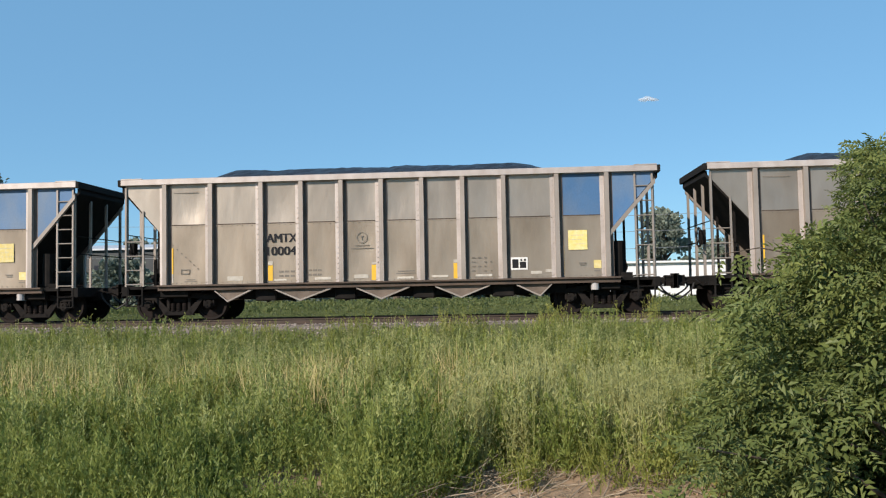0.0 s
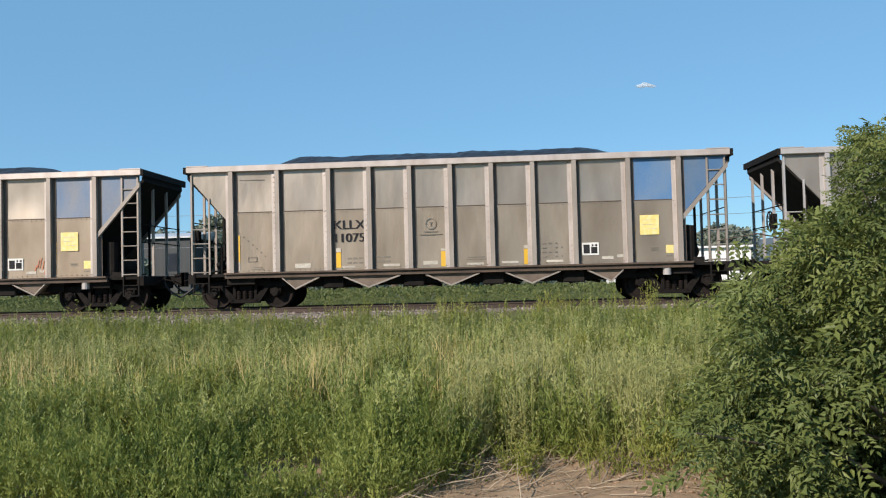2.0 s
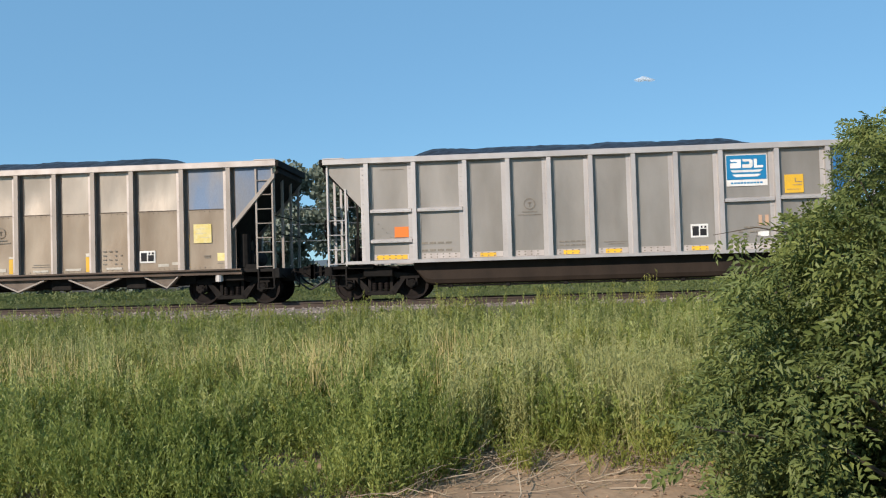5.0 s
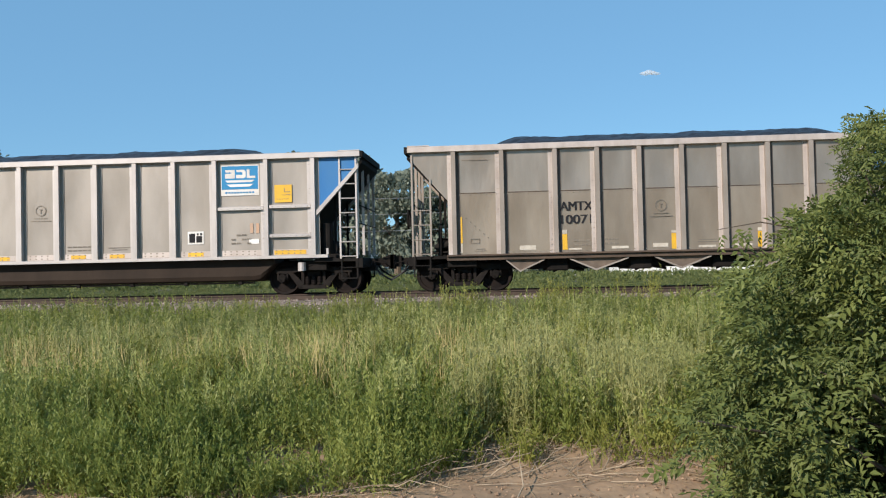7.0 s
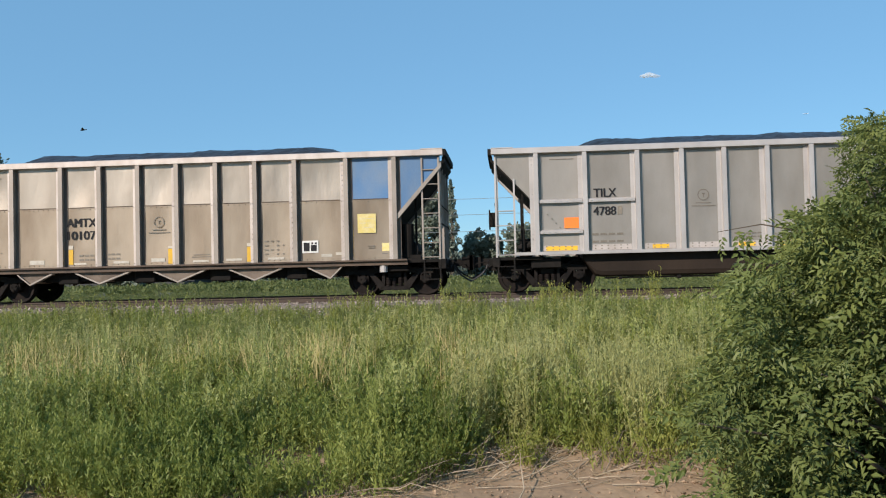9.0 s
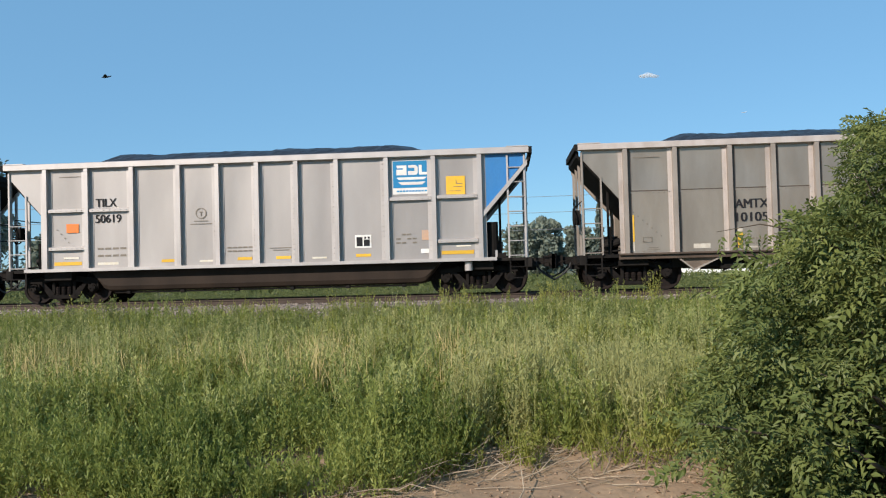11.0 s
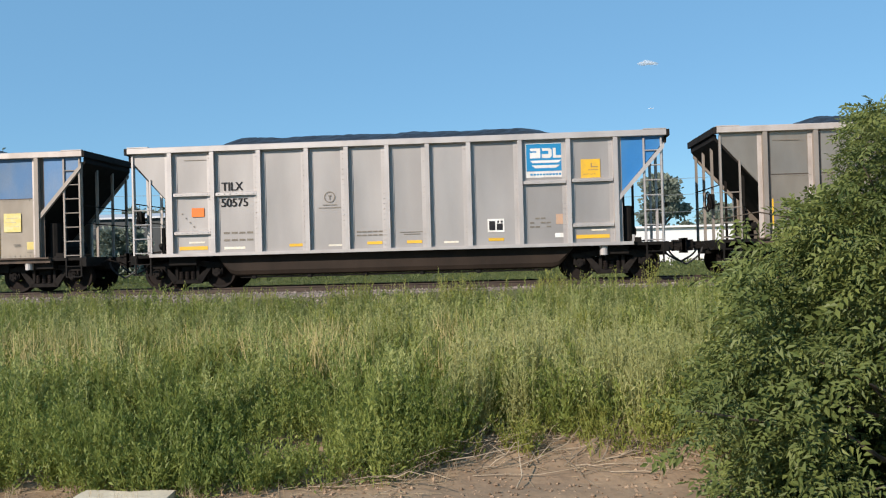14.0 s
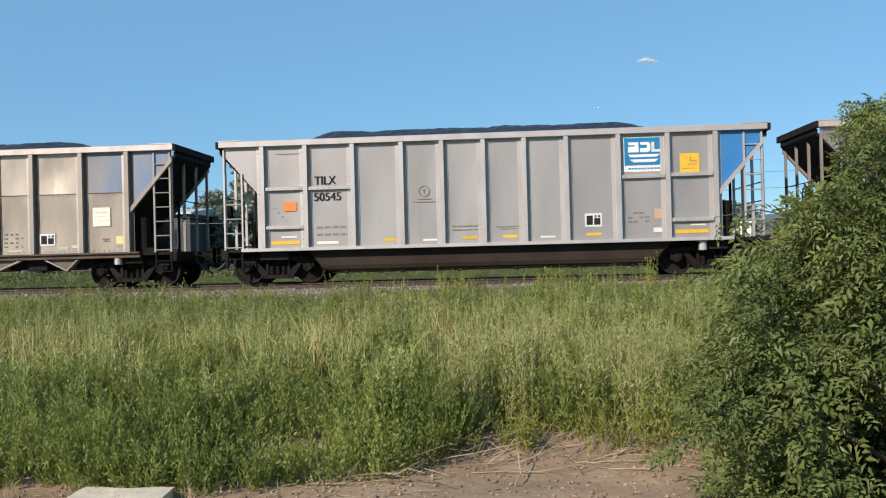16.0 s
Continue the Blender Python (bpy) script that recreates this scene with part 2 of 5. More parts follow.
def text_mesh(text, width, height, mat, bold=0.0):
    """Lettering that fills width x height, upright in x and z, facing -y."""
    k = ("text", text, round(width, 3), mat.name)
    if k not in CACHE:
        cu = bpy.data.curves.new("lettering", "FONT")
        cu.body, cu.size = text, 1.0
        ob = bpy.data.objects.new("lettering", cu)
        scene.collection.objects.link(ob)
        bpy.context.view_layer.update()
        me = bpy.data.meshes.new_from_object(ob.evaluated_get(bpy.context.evaluated_depsgraph_get()))
        bpy.data.objects.remove(ob)
        co = np.array([v.co[:] for v in me.vertices])
        lo, hi = co.min(0), co.max(0)
        flat = np.stack([(co[:, 0] - lo[0]) / (hi[0] - lo[0]) * width, 0 * co[:, 0], (co[:, 1] - lo[1]) / (hi[1] - lo[1]) * height], 1)
        faces = [tuple(p.vertices) for p in me.polygons]
        heavy, every = [], []
        for i, dx in enumerate((0, bold, -bold) if bold else (0,)):
            heavy += (flat + np.array([dx, -0.0012 * i, 0])).tolist()
            every += [tuple(k + i * len(flat) for k in f) for f in faces]
        me = bpy.data.meshes.new("lettering")
        me.from_pydata(heavy, [], every)
        me.materials.clear()
        me.materials.append(mat)
        CACHE[k] = me
    return CACHE[k]


# ---- ground ----
def smoothstep(a, b, v):
    k = min(1, max(0, (v - a) / (b - a)))
    return k * k * (3 - 2 * k)


GROUND_Z = -0.83


def ground_z(x, y):
    z = GROUND_Z + 0.25 * smoothstep(17.5, 21.5, y)
    d = abs(y - TRACK_Y)
    if d < 6:
        z = max(z, min(-0.2, -0.2 - (d - 1.9) * 0.45))
    if y < 22:
        z += 0.05 * noise.noise((x * 0.7, y * 0.7, 0.3)) + 0.02 * noise.noise((x * 3, y * 3, 1.3))
        z += 0.10 * smoothstep(5.6, 6.6, y + 0.35 * noise.noise((x * 1.3, 2.2, 0))) * smoothstep(-4.5, 0.5, x)
    return z


# ---- rail cars ----
RIBS_A = (-6.18, -4.87, -3.43, -2.30, -1.18, -0.06, 1.06, 2.18, 3.30, 4.74, 6.08)
RIBS_B = (-6.23, -5.02, -3.70, -2.35, -1.24, -0.11, 1.00, 2.13, 3.52, 4.82, 6.08)
RIBS_C = (-6.23, -4.92, -3.52, -2.35, -1.24, -0.12, 1.02, 2.14, 3.32, 4.78, 6.10)
HALF = 7.43          # half the length of the top
SIDE = 1.42          # the sheets' distance from the middle
OUT = 1.57           # the chord's
TOP, CHORD, SEAM, FLOOR = 3.99, 3.82, 2.69, 1.01
MARK = -SIDE - 0.004


def rect(bm, x0, x1, z0, z1, y=MARK, thick=0.004):
    box(bm, x0, x1, y - thick, y, z0, z1)


def rib_shape(bm):
    prism(bm, ((-0.06, FLOOR), (0.06, FLOOR), (0.06, CHORD), (-0.06, CHORD)), -OUT + 0.015, -SIDE)


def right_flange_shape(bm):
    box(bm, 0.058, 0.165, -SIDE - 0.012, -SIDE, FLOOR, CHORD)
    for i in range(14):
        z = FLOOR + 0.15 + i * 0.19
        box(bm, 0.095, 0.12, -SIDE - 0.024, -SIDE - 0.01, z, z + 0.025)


def flange_shape(bm):
    box(bm, -0.175, -0.058, -SIDE - 0.014, -SIDE, FLOOR, CHORD)
    for i in range(19):
        z = FLOOR + 0.08 + i * 0.142
        box(bm, -0.135, -0.105, -SIDE - 0.03, -SIDE - 0.012, z, z + 0.03)


def rivet_row(bm, x0, x1, z):
    n = max(2, int((x1 - x0) / 0.14))
    for i in range(n):
        x = x0 + (i + 0.5) * (x1 - x0) / n
        box(bm, x - 0.014, x + 0.014, -SIDE - 0.014, -SIDE, z - 0.012, z + 0.016)


def make_panel(car, mat, name, x0, x1, z0, z1, rivets=()):
    def build(bm):
        # a dished sheet, each one buckled a little differently
        n = 6
        deep = 0.016 + 0.012 * math.sin(x0 * 7.3 + z0 * 3.1)
        skew = 0.006 * math.sin(x0 * 3.7 + z0)

        def sag(u, w):
            return deep * math.sin(math.pi * u) * math.sin(math.pi * w) + skew * math.sin(2 * math.pi * u) * math.sin(math.pi * w)
        grid = [[bm.verts.new((x0 + (x1 - x0) * i / n, -SIDE + max(0.0, sag(i / n, j / n)), z0 + (z1 - z0) * j / n)) for i in range(n + 1)] for j in range(n + 1)]
        for j in range(n):
            for i in range(n):
                bm.faces.new((grid[j][i], grid[j][i + 1], grid[j + 1][i + 1], grid[j + 1][i])).smooth = True
        box(bm, x0, x1, -SIDE + 0.036, -SIDE + 0.05, z0, z1)
        for z in rivets:
            rivet_row(bm, x0, x1, z)
    return part(name, shared((name, x0, x1, z0, z1), build, mat), car)


def end_sheet(sign):
    """The three-cornered side sheet past the outermost rib."""
    x_in = 6.12
    return [(sign * x_in, CHORD), (sign * 7.34, CHORD), (sign * 7.34, 3.62), (sign * x_in, 2.22)]


def add_truck(car, x):
    truck = new("truck")
    truck.parent = car
    truck.location = (x, 0, 0)

    def frame_shape(bm):
        y, y1 = -0.06, 0.06
        prism(bm, ((-1.1, 0.60), (-1.1, 0.72), (-0.78, 0.74), (-0.42, 0.80), (0.42, 0.80), (0.78, 0.74), (1.1, 0.72), (1.1, 0.60), (0.72, 0.58), (0.4, 0.66), (-0.4, 0.66), (-0.72, 0.58)), y, y1)
        prism(bm, ((-0.72, 0.60), (-0.60, 0.64), (-0.26, 0.30), (-0.34, 0.17), (-0.42, 0.17)), y, y1)
        prism(bm, ((0.72, 0.60), (0.60, 0.64), (0.26, 0.30), (0.34, 0.17), (0.42, 0.17)), y, y1)
        prism(bm, ((-0.44, 0.15), (0.44, 0.15), (0.36, 0.27), (-0.36, 0.27)), y, y1)
        box(bm, -0.35, -0.26, y + 0.01, y1, 0.25, 0.68)
        box(bm, 0.26, 0.35, y + 0.01, y1, 0.25, 0.68)
        for s in (-1, 1):
            box(bm, s * 0.88 - 0.16, s * 0.88 - 0.10, y, y1, 0.40, 0.62)
            box(bm, s * 0.88 + 0.10, s * 0.88 + 0.16, y, y1, 0.40, 0.62)
    for y in (-1.0, 1.0):
        part("sideframe", shared("sideframe", frame_shape, TRUCK_MAT, 0.012), truck, at=(0, y, 0))
    part("bolster", shared("bolster", lambda q: box(q, -0.2, 0.2, -0.98, 0.98, 0.50, 0.66), TRUCK_MAT, 0.02), truck)

    def spring_shape(bm):
        for i in range(5):
            z = 0.275 + i * 0.045
            tube(bm, ((0, 0, z), (0, 0, z + 0.026)), 0.075, 10)
        tube(bm, ((0, 0, 0.27), (0, 0, 0.5)), 0.05, 8)
    for x0 in (-0.17, 0, 0.17):
        part("spring", shared("spring", spring_shape, WHEEL_MAT), truck, at=(x0, -1.02, 0))
    # rigging bars plus a solid dark block added to fill the shaded wheel gaps
    def rigging_shape(bm):
        box(bm, -0.5, 0.5, -0.55, 0.55, 0.34, 0.60)
        box(bm, -1.0, 1.0, -0.16, 0.16, 0.62, 0.74)
        tube(bm, ((-0.95, -0.35, 0.30), (0.95, -0.35, 0.36)), 0.035)
    part("brake_rigging", shared("brake_rigging", rigging_shape, GRIME_SHADE, 0.015), truck)
    beam = shared("brake_beam", lambda q: tube(q, ((0, -0.85, 0.42), (0, 0.85, 0.42)), 0.06), GRIME_SHADE)
    shoe = shared("brake_shoe", lambda q: box(q, -0.06, 0.06, -0.1, 0.1, 0.3, 0.6), GRIME_SHADE, 0.01)
    for x0 in (-0.5, 0.5):
        part("brake_beam", beam, truck, at=(x0, 0, 0))
        for y in (-0.75, 0.75):
            part("brake_shoe", shoe, truck, at=(x0 * 1.1, y, 0))


def wheelset_parts(ws):
    def wheel_shape(s):
        def build(bm):
            prof = ((0.457, s * 0.69), (0.457, s * 0.80), (0.445, s * 0.83), (0.38, s * 0.82), (0.36, s * 0.79), (0.17, s * 0.80), (0.14, s * 0.86), (0.0, s * 0.86),
                    (0.0, s * 0.66), (0.14, s * 0.66), (0.36, s * 0.72), (0.39, s * 0.68), (0.483, s * 0.68), (0.483, s * 0.70))
            n = 28
            rings = [[bm.verts.new((r * math.cos(2 * math.pi * k / n), y, r * math.sin(2 * math.pi * k / n))) for k in range(n)] for r, y in prof if r > 0]
            rings.append(rings[0])
            for a, b in zip(rings, rings[1:]):
                for k in range(n):
                    try:
                        bm.faces.new((a[k], a[(k + 1) % n], b[(k + 1) % n], b[k]))
                    except ValueError:
                        pass
            for k in range(6):
                a = k * math.pi / 3
                box(bm, 0.25 * math.cos(a) - 0.02, 0.25 * math.cos(a) + 0.02, s * 0.79 - 0.012, s * 0.79 + 0.012, 0.25 * math.sin(a) - 0.02, 0.25 * math.sin(a) + 0.02)
        return build
    part("wheel", shared("wheel_near", wheel_shape(-1), WHEEL_MAT, smooth=False), ws)
    part("wheel", shared("wheel_far", wheel_shape(1), WHEEL_MAT, smooth=False), ws)

    def axle_shape(bm):
        tube(bm, ((0, -1.0, 0), (0, 1.0, 0)), 0.085, 12)

    def cap_shape(s):
        def build(bm):
            tube(bm, ((0, s * 0.93, 0), (0, s * 1.09, 0)), 0.125, 14)
            tube(bm, ((0, s * 1.09, 0), (0, s * 1.13, 0)), 0.095, 14)
            for k in range(3):
                a = k * 2.1
                box(bm, 0.06 * math.cos(a) - 0.015, 0.06 * math.cos(a) + 0.015, s * 1.14 - 0.012, s * 1.14 + 0.012, 0.06 * math.sin(a) - 0.015, 0.06 * math.sin(a) + 0.015)
        return build
    part("axle", shared("axle", axle_shape, GRIME_SHADE), ws)
    for s in (-1, 1):
        part("bearing", shared(("bearing", s), cap_shape(s), TRUCK_MAT), ws)


def ladder_shape(x0, x1, z0, z1, y, step, rung=0.013, rail=0.024, top1=None, last=None):
    def build(bm):
        box(bm, x0 - rail, x0 + rail, y - 0.02, y + 0.03, z0, z1)
        box(bm, x1 - rail, x1 + rail, y - 0.02, y + 0.03, z0, top1 or z1)
        k = int(((last or z1) - z0) / step)
        for i in range(k + 1):
            z = z0 + 0.06 + i * step
            tube(bm, ((x0, y - 0.012, z), (x1, y - 0.012, z)), rung + 0.004)
    return build


def coal_heap():
    def build(bm):
        nx, ny = 84, 16
        grid = []
        for i in range(nx + 1):
            x = -7.2 + 14.4 * i / nx
            row = []
            for j in range(ny + 1):
                y = -1.36 + 2.72 * j / ny
                end = smoothstep(7.2, 3.9, abs(x + 0.3)) ** 1.3
                crown = 1 - (abs(y) / 1.4) ** 2
                z = 3.42 + 0.54 * end + 0.40 * crown * end
                z += 0.07 * noise.noise((x * 0.7, y * 0.9, 3.1)) * end + 0.045 * noise.noise((x * 4, y * 4, 7.7)) + 0.02 * noise.noise((x * 11, y * 11, 1.7))
                row.append(bm.verts.new((x, y, z)))
            grid.append(row)
        for i in range(nx):
            for j in range(ny):
                bm.faces.new((grid[i][j], grid[i + 1][j], grid[i + 1][j + 1], grid[i][j + 1]))
    return shared("coal_heap", build, COAL)


def common_frame(car, kind, sheet_mat, rib_mat, paint_end, ribs):
    """What both kinds of car have: chords, ribs, ends, ladders, sills, couplers and trucks."""
    for x in ribs:
        rib = part("rib", shared("rib", rib_shape, rib_mat), car, at=(x, 0, 0))
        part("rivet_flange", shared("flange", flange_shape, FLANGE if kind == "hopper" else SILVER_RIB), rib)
        # on hoppers the rib's shade is put into this flange's colour
        part("stained_flange", shared("right_flange", right_flange_shape, FLANGE_SHADE if kind == "hopper" else sheet_mat), rib, "stained flange")

    def chord_shape(s):
        def build(bm):
            prism_x(bm, [(s * OUT, TOP - 0.015), (s * OUT, CHORD + 0.012), (s * (OUT - 0.02), CHORD), (s * (SIDE - 0.02), CHORD), (s * (SIDE - 0.02), TOP), (s * (OUT - 0.015), TOP)], -HALF, HALF)
            box(bm, -HALF, -HALF + 0.6, s * (OUT - 0.13), s * OUT, TOP, TOP + 0.025)
            box(bm, HALF - 0.6, HALF, s * (OUT - 0.13), s * OUT, TOP, TOP + 0.025)
        return build
    for s in (-1, 1):
        part("top_chord", shared(("top_chord", s), chord_shape(s), FLANGE if kind == "hopper" else rib_mat), car)

    def end_chord(s):
        def build(bm):
            box(bm, min(s * HALF, s * (HALF + 0.09)), max(s * HALF, s * (HALF + 0.09)), -OUT, OUT, CHORD - 0.02, TOP - 0.004)
        return build
    for s in (-1, 1):
        part("end_chord", shared(("end_chord", s), end_chord(s), GRIME_SHADE, 0.008), car, "black end chord")

    def end_sheets(sign):
        def build(bm):
            prism(bm, end_sheet(sign), -SIDE - 0.006, -SIDE + 0.02)
        return build
    part("end_panel", shared("end_panel_left", end_sheets(-1), sheet_mat), car)
    part("end_panel", shared("end_panel_right", end_sheets(1), paint_end), car, "blue painted end panel")

    def slope_edge(s, y):
        return lambda bm: prism(bm, [(s * 7.38, 3.64), (s * 7.38, 3.50), (s * 6.12, 2.06), (s * 6.12, 2.22)], y - 0.047, y + 0.047)
    for s in (-1, 1):
        for y in ((-SIDE - 0.043, SIDE + 0.043) if s > 0 else (SIDE + 0.043,)):
            part("slope_flange", shared(("slope_flange", s, y), slope_edge(s, y), rib_mat), car)

    def slopes(s):
        def build(bm):
            prism(bm, [(s * 7.40, 3.80), (s * 7.46, 3.80), (s * 7.46, 3.66), (s * 4.95, 0.93), (s * 4.89, 0.93), (s * 7.40, 3.70)], -SIDE + 0.022, SIDE - 0.022)
        return build
    # the end sheets' shade is put into their near-black colour
    for s in (-1, 1):
        part("slope_sheet", shared(("slope_sheet", s), slopes(s), GRIME_SHADE), car, "sloping end sheet, darkened for its shade")

    def far_side(bm):
        box(bm, -6.12, 6.12, SIDE - 0.02, SIDE + 0.01, FLOOR, CHORD)
        for s in (-1, 1):
            prism(bm, end_sheet(s), SIDE - 0.02, SIDE + 0.008)
    part("far_side", shared(("far_side", kind), far_side, sheet_mat), car)
    for x in ribs:
        part("rib", shared("far_rib", lambda q: box(q, -0.06, 0.06, SIDE + 0.01, OUT - 0.015, FLOOR, CHORD), rib_mat), car, at=(x, 0, 0))

    tall = shared("tall_post", lambda q: box(q, -0.035, 0.035, -0.03, 0.03, 0.98, 3.68), rib_mat)
    short = shared("short_post", lambda q: box(q, -0.03, 0.03, -0.03, 0.03, 0.98, 2.8), GRIME_SHADE)
    grab = shared("grab_iron", lambda q: tube(q, ((0, -1.4, 0), (0, 1.4, 0)), 0.016), GRIME_SHADE)
    for s in (-1, 1):
        for y in (-SIDE + 0.02, -0.48, 0.48, SIDE - 0.02):
            part("end_post", tall, car, at=(s * 7.32, y, 0))
        for y in (-0.9, 0.9):
            part("end_post", short, car, at=(s * 6.6, y, 0))
        for z in (1.95, 2.45):
            part("grab_iron", grab, car, at=(s * 7.36, 0, z))
    part("ladder", shared("ladder_l", ladder_shape(-7.33, -6.83, 0.98, 3.78, -SIDE - 0.03, 0.40, top1=3.1, last=2.4), rib_mat), car)
    part("ladder", shared("ladder_r", ladder_shape(6.84, 7.30, 0.98, 3.78, -SIDE - 0.03, 0.40), rib_mat), car)

    def step_shape(q):
        box(q, 0.20, 0.24, -0.02, 0.02, 0.42, 1.0)
        box(q, -0.24, -0.20, -0.02, 0.02, 0.42, 1.0)
        box(q, -0.22, 0.22, -0.04, 0.04, 0.42, 0.45)
        box(q, -0.22, 0.22, -0.03, 0.03, 0.72, 0.745)
    for s in (-1, 1):
        for y in (-SIDE - 0.02, SIDE + 0.02):
            part("sill_step", shared("sill_step", step_shape, GRIME_SHADE), car, at=(s * 7.08, y, 0))

    def end_sill(bm):
        for s in (-1, 1):
            a, b = sorted((s * 6.1, s * 7.44))
            box(bm, a, b, -SIDE, SIDE, 0.90, 0.99)
            a, b = sorted((s * 7.25, s * 7.45))
            box(bm, a, b, -SIDE - 0.03, SIDE + 0.03, 0.72, 0.98)
        box(bm, -7.6, 7.6, -0.28, 0.28, 0.62, 0.96)
        for s in (-1, 1):
            a, b = sorted((s * 5.6, s * 6.4))
            box(bm, a, b, -1.3, 1.3, 0.68, 0.92)
    part("underframe", shared("underframe", end_sill, GRIME_SHADE, 0.006), car, "grimy steel end sill and centre sill")

    def coupler_shape(s):
        def build(bm):
            a, b = sorted((s * 7.5, s * 7.9))
            box(bm, a, b, -0.09, 0.09, 0.78, 0.98)
            a, b = sorted((s * 7.82, s * 8.12))
            box(bm, a, b, -0.19, 0.17, 0.72, 1.03)
            a, b = sorted((s * 7.98, s * 8.14))
            box(bm, a, b, -0.22, -0.06, 0.66, 1.08)
            tube(bm, ((s * 7.6, -0.5, 0.9), (s * 7.95, -0.5, 0.82), (s * 7.98, -0.1, 0.74)), 0.016)
            tube(bm, ((s * 7.46, -1.2, 0.8), (s * 7.56, -1.2, 0.72), (s * 7.6, -0.5, 0.9)), 0.014)
        return build
    for s in (-1, 1):
        part("coupler", shared(("coupler", s), coupler_shape(s), TRUCK_MAT, 0.01), car)

    def hose(s, y, sag):
        def build(bm):
            tube(bm, [(s * (7.62 + 0.47 * math.sin(k / 10 * 1.57) ** 1.4), y - 0.006 * k, 0.82 - (0.2 + sag) * math.sin(k / 10 * 1.57) ** 0.7) for k in range(11)], 0.027, 7)
        return build
    for s in (-1, 1):
        for y, sag in ((-0.40, 0.27), (0.3, 0.2)):
            part("air_hose", shared(("air_hose", s, y), hose(s, y, sag), RUBBER), car, "black rubber air hose")

    gear_shapes = (
        ("reservoir", lambda q: tube(q, ((6.42, -1.05, 1.28), (6.42, 0.2, 1.28)), 0.24, 14)),
        ("brake_cylinder", lambda q: tube(q, ((6.38, -1.1, 1.05), (6.38, -1.1, 1.98)), 0.17, 12)),
        ("bracket", lambda q: box(q, 6.2, 6.75, -1.25, -0.4, 0.98, 1.12)),
        ("valve_box", lambda q: box(q, -6.7, -6.35, -0.9, -0.3, 0.98, 1.5)),
        ("brake_valve", lambda q: tube(q, ((-6.75, -1.0, 1.2), (-6.3, -1.0, 1.35)), 0.11, 10)),
        ("brake_pipe", lambda q: tube(q, ((-6.6, -1.15, 1.0), (-6.6, -1.15, 1.75)), 0.05, 8)),
        ("pipe_run", lambda q: tube(q, ((-7.2, -0.9, 1.05), (-6.3, -1.2, 1.1), (-5.9, -1.25, 0.85)), 0.025)),
        ("far_pipe_run", lambda q: tube(q, ((7.2, -0.7, 1.05), (6.5, -1.25, 1.0), (5.9, -1.3, 0.8)), 0.025)))
    for key, shape in gear_shapes:
        part(key, shared(key, shape, GRIME_SHADE), car)

    def hand_wheel(bm):
        n = 18
        pts = [(-7.52, -0.75 + 0.27 * math.cos(2 * math.pi * k / n), 2.05 + 0.27 * math.sin(2 * math.pi * k / n)) for k in range(n + 1)]
        tube(bm, pts, 0.02)
        for k in range(4):
            a = k * math.pi / 4
            tube(bm, ((-7.52, -0.75 - 0.26 * math.cos(a), 2.05 - 0.26 * math.sin(a)), (-7.52, -0.75 + 0.26 * math.cos(a), 2.05 + 0.26 * math.sin(a))), 0.012)
        box(bm, -7.5, -7.36, -0.87, -0.63, 1.85, 2.25)
    part("hand_brake", shared("hand_brake", hand_wheel, GRIME_SHADE), car)

    def jack_pad(bm):
        tube(bm, ((5.72, -1.36, 0.66), (5.72, -1.36, 0.9)), 0.11, 12)
    part("jacking_pad", shared("jacking_pad", jack_pad, SILVER_RIB), car, "pale steel jacking pad")
    for s in (-1, 1):
        add_truck(car, s * 5.97)
    for k, x in enumerate((-6.85, -5.09, 5.09, 6.85)):
        ws = new("wheelset")
        ws.parent = car
        ws.location = (x, 0, 0.457)
        wheelset_parts(ws)
        WHEELSETS[k].append(ws)


WHEELSETS = [[], [], [], []]


def stencil(car, name, key, rects, mat, label="", y=MARK):
    if "strip" in name and len(rects) > 1:
        for i, q in enumerate(rects):
            stencil(car, name, (key, i), [q], mat, label, y)
        return None
    def build(bm):
        for x0, x1, z0, z1 in rects:
            rect(bm, x0, x1, z0, z1, y)
    ob = part(name, shared(key, build, mat), car, label)
    return tagged(ob, kind="stuff") if name == "worn_stencil" else ob


def ring_mark(car, x, z, r):
    def build(bm):
        n = 24
        for k in range(n):
            a, b = 2 * math.pi * k / n, 2 * math.pi * (k + 1) / n
            q = [bm.verts.new((x + rr * math.cos(t), MARK - 0.003, z + rr * math.sin(t))) for rr, t in ((r, a), (r, b), (r - 0.025, b), (r - 0.025, a))]
            bm.faces.new(q)
        rect(bm, x - 0.04, x + 0.04, z + 0.02, z + 0.05)
        rect(bm, x - 0.012, x + 0.012, z - 0.07, z + 0.03)
        rect(bm, x - 0.2, x + 0.2, z - r - 0.07, z - r - 0.05)
        rect(bm, x - 0.31, x + 0.31, z - r - 0.15, z - r - 0.13)
    part("round_mark", shared(("round_mark", x), build, FAINT), car, "worn black ring with lines under it")


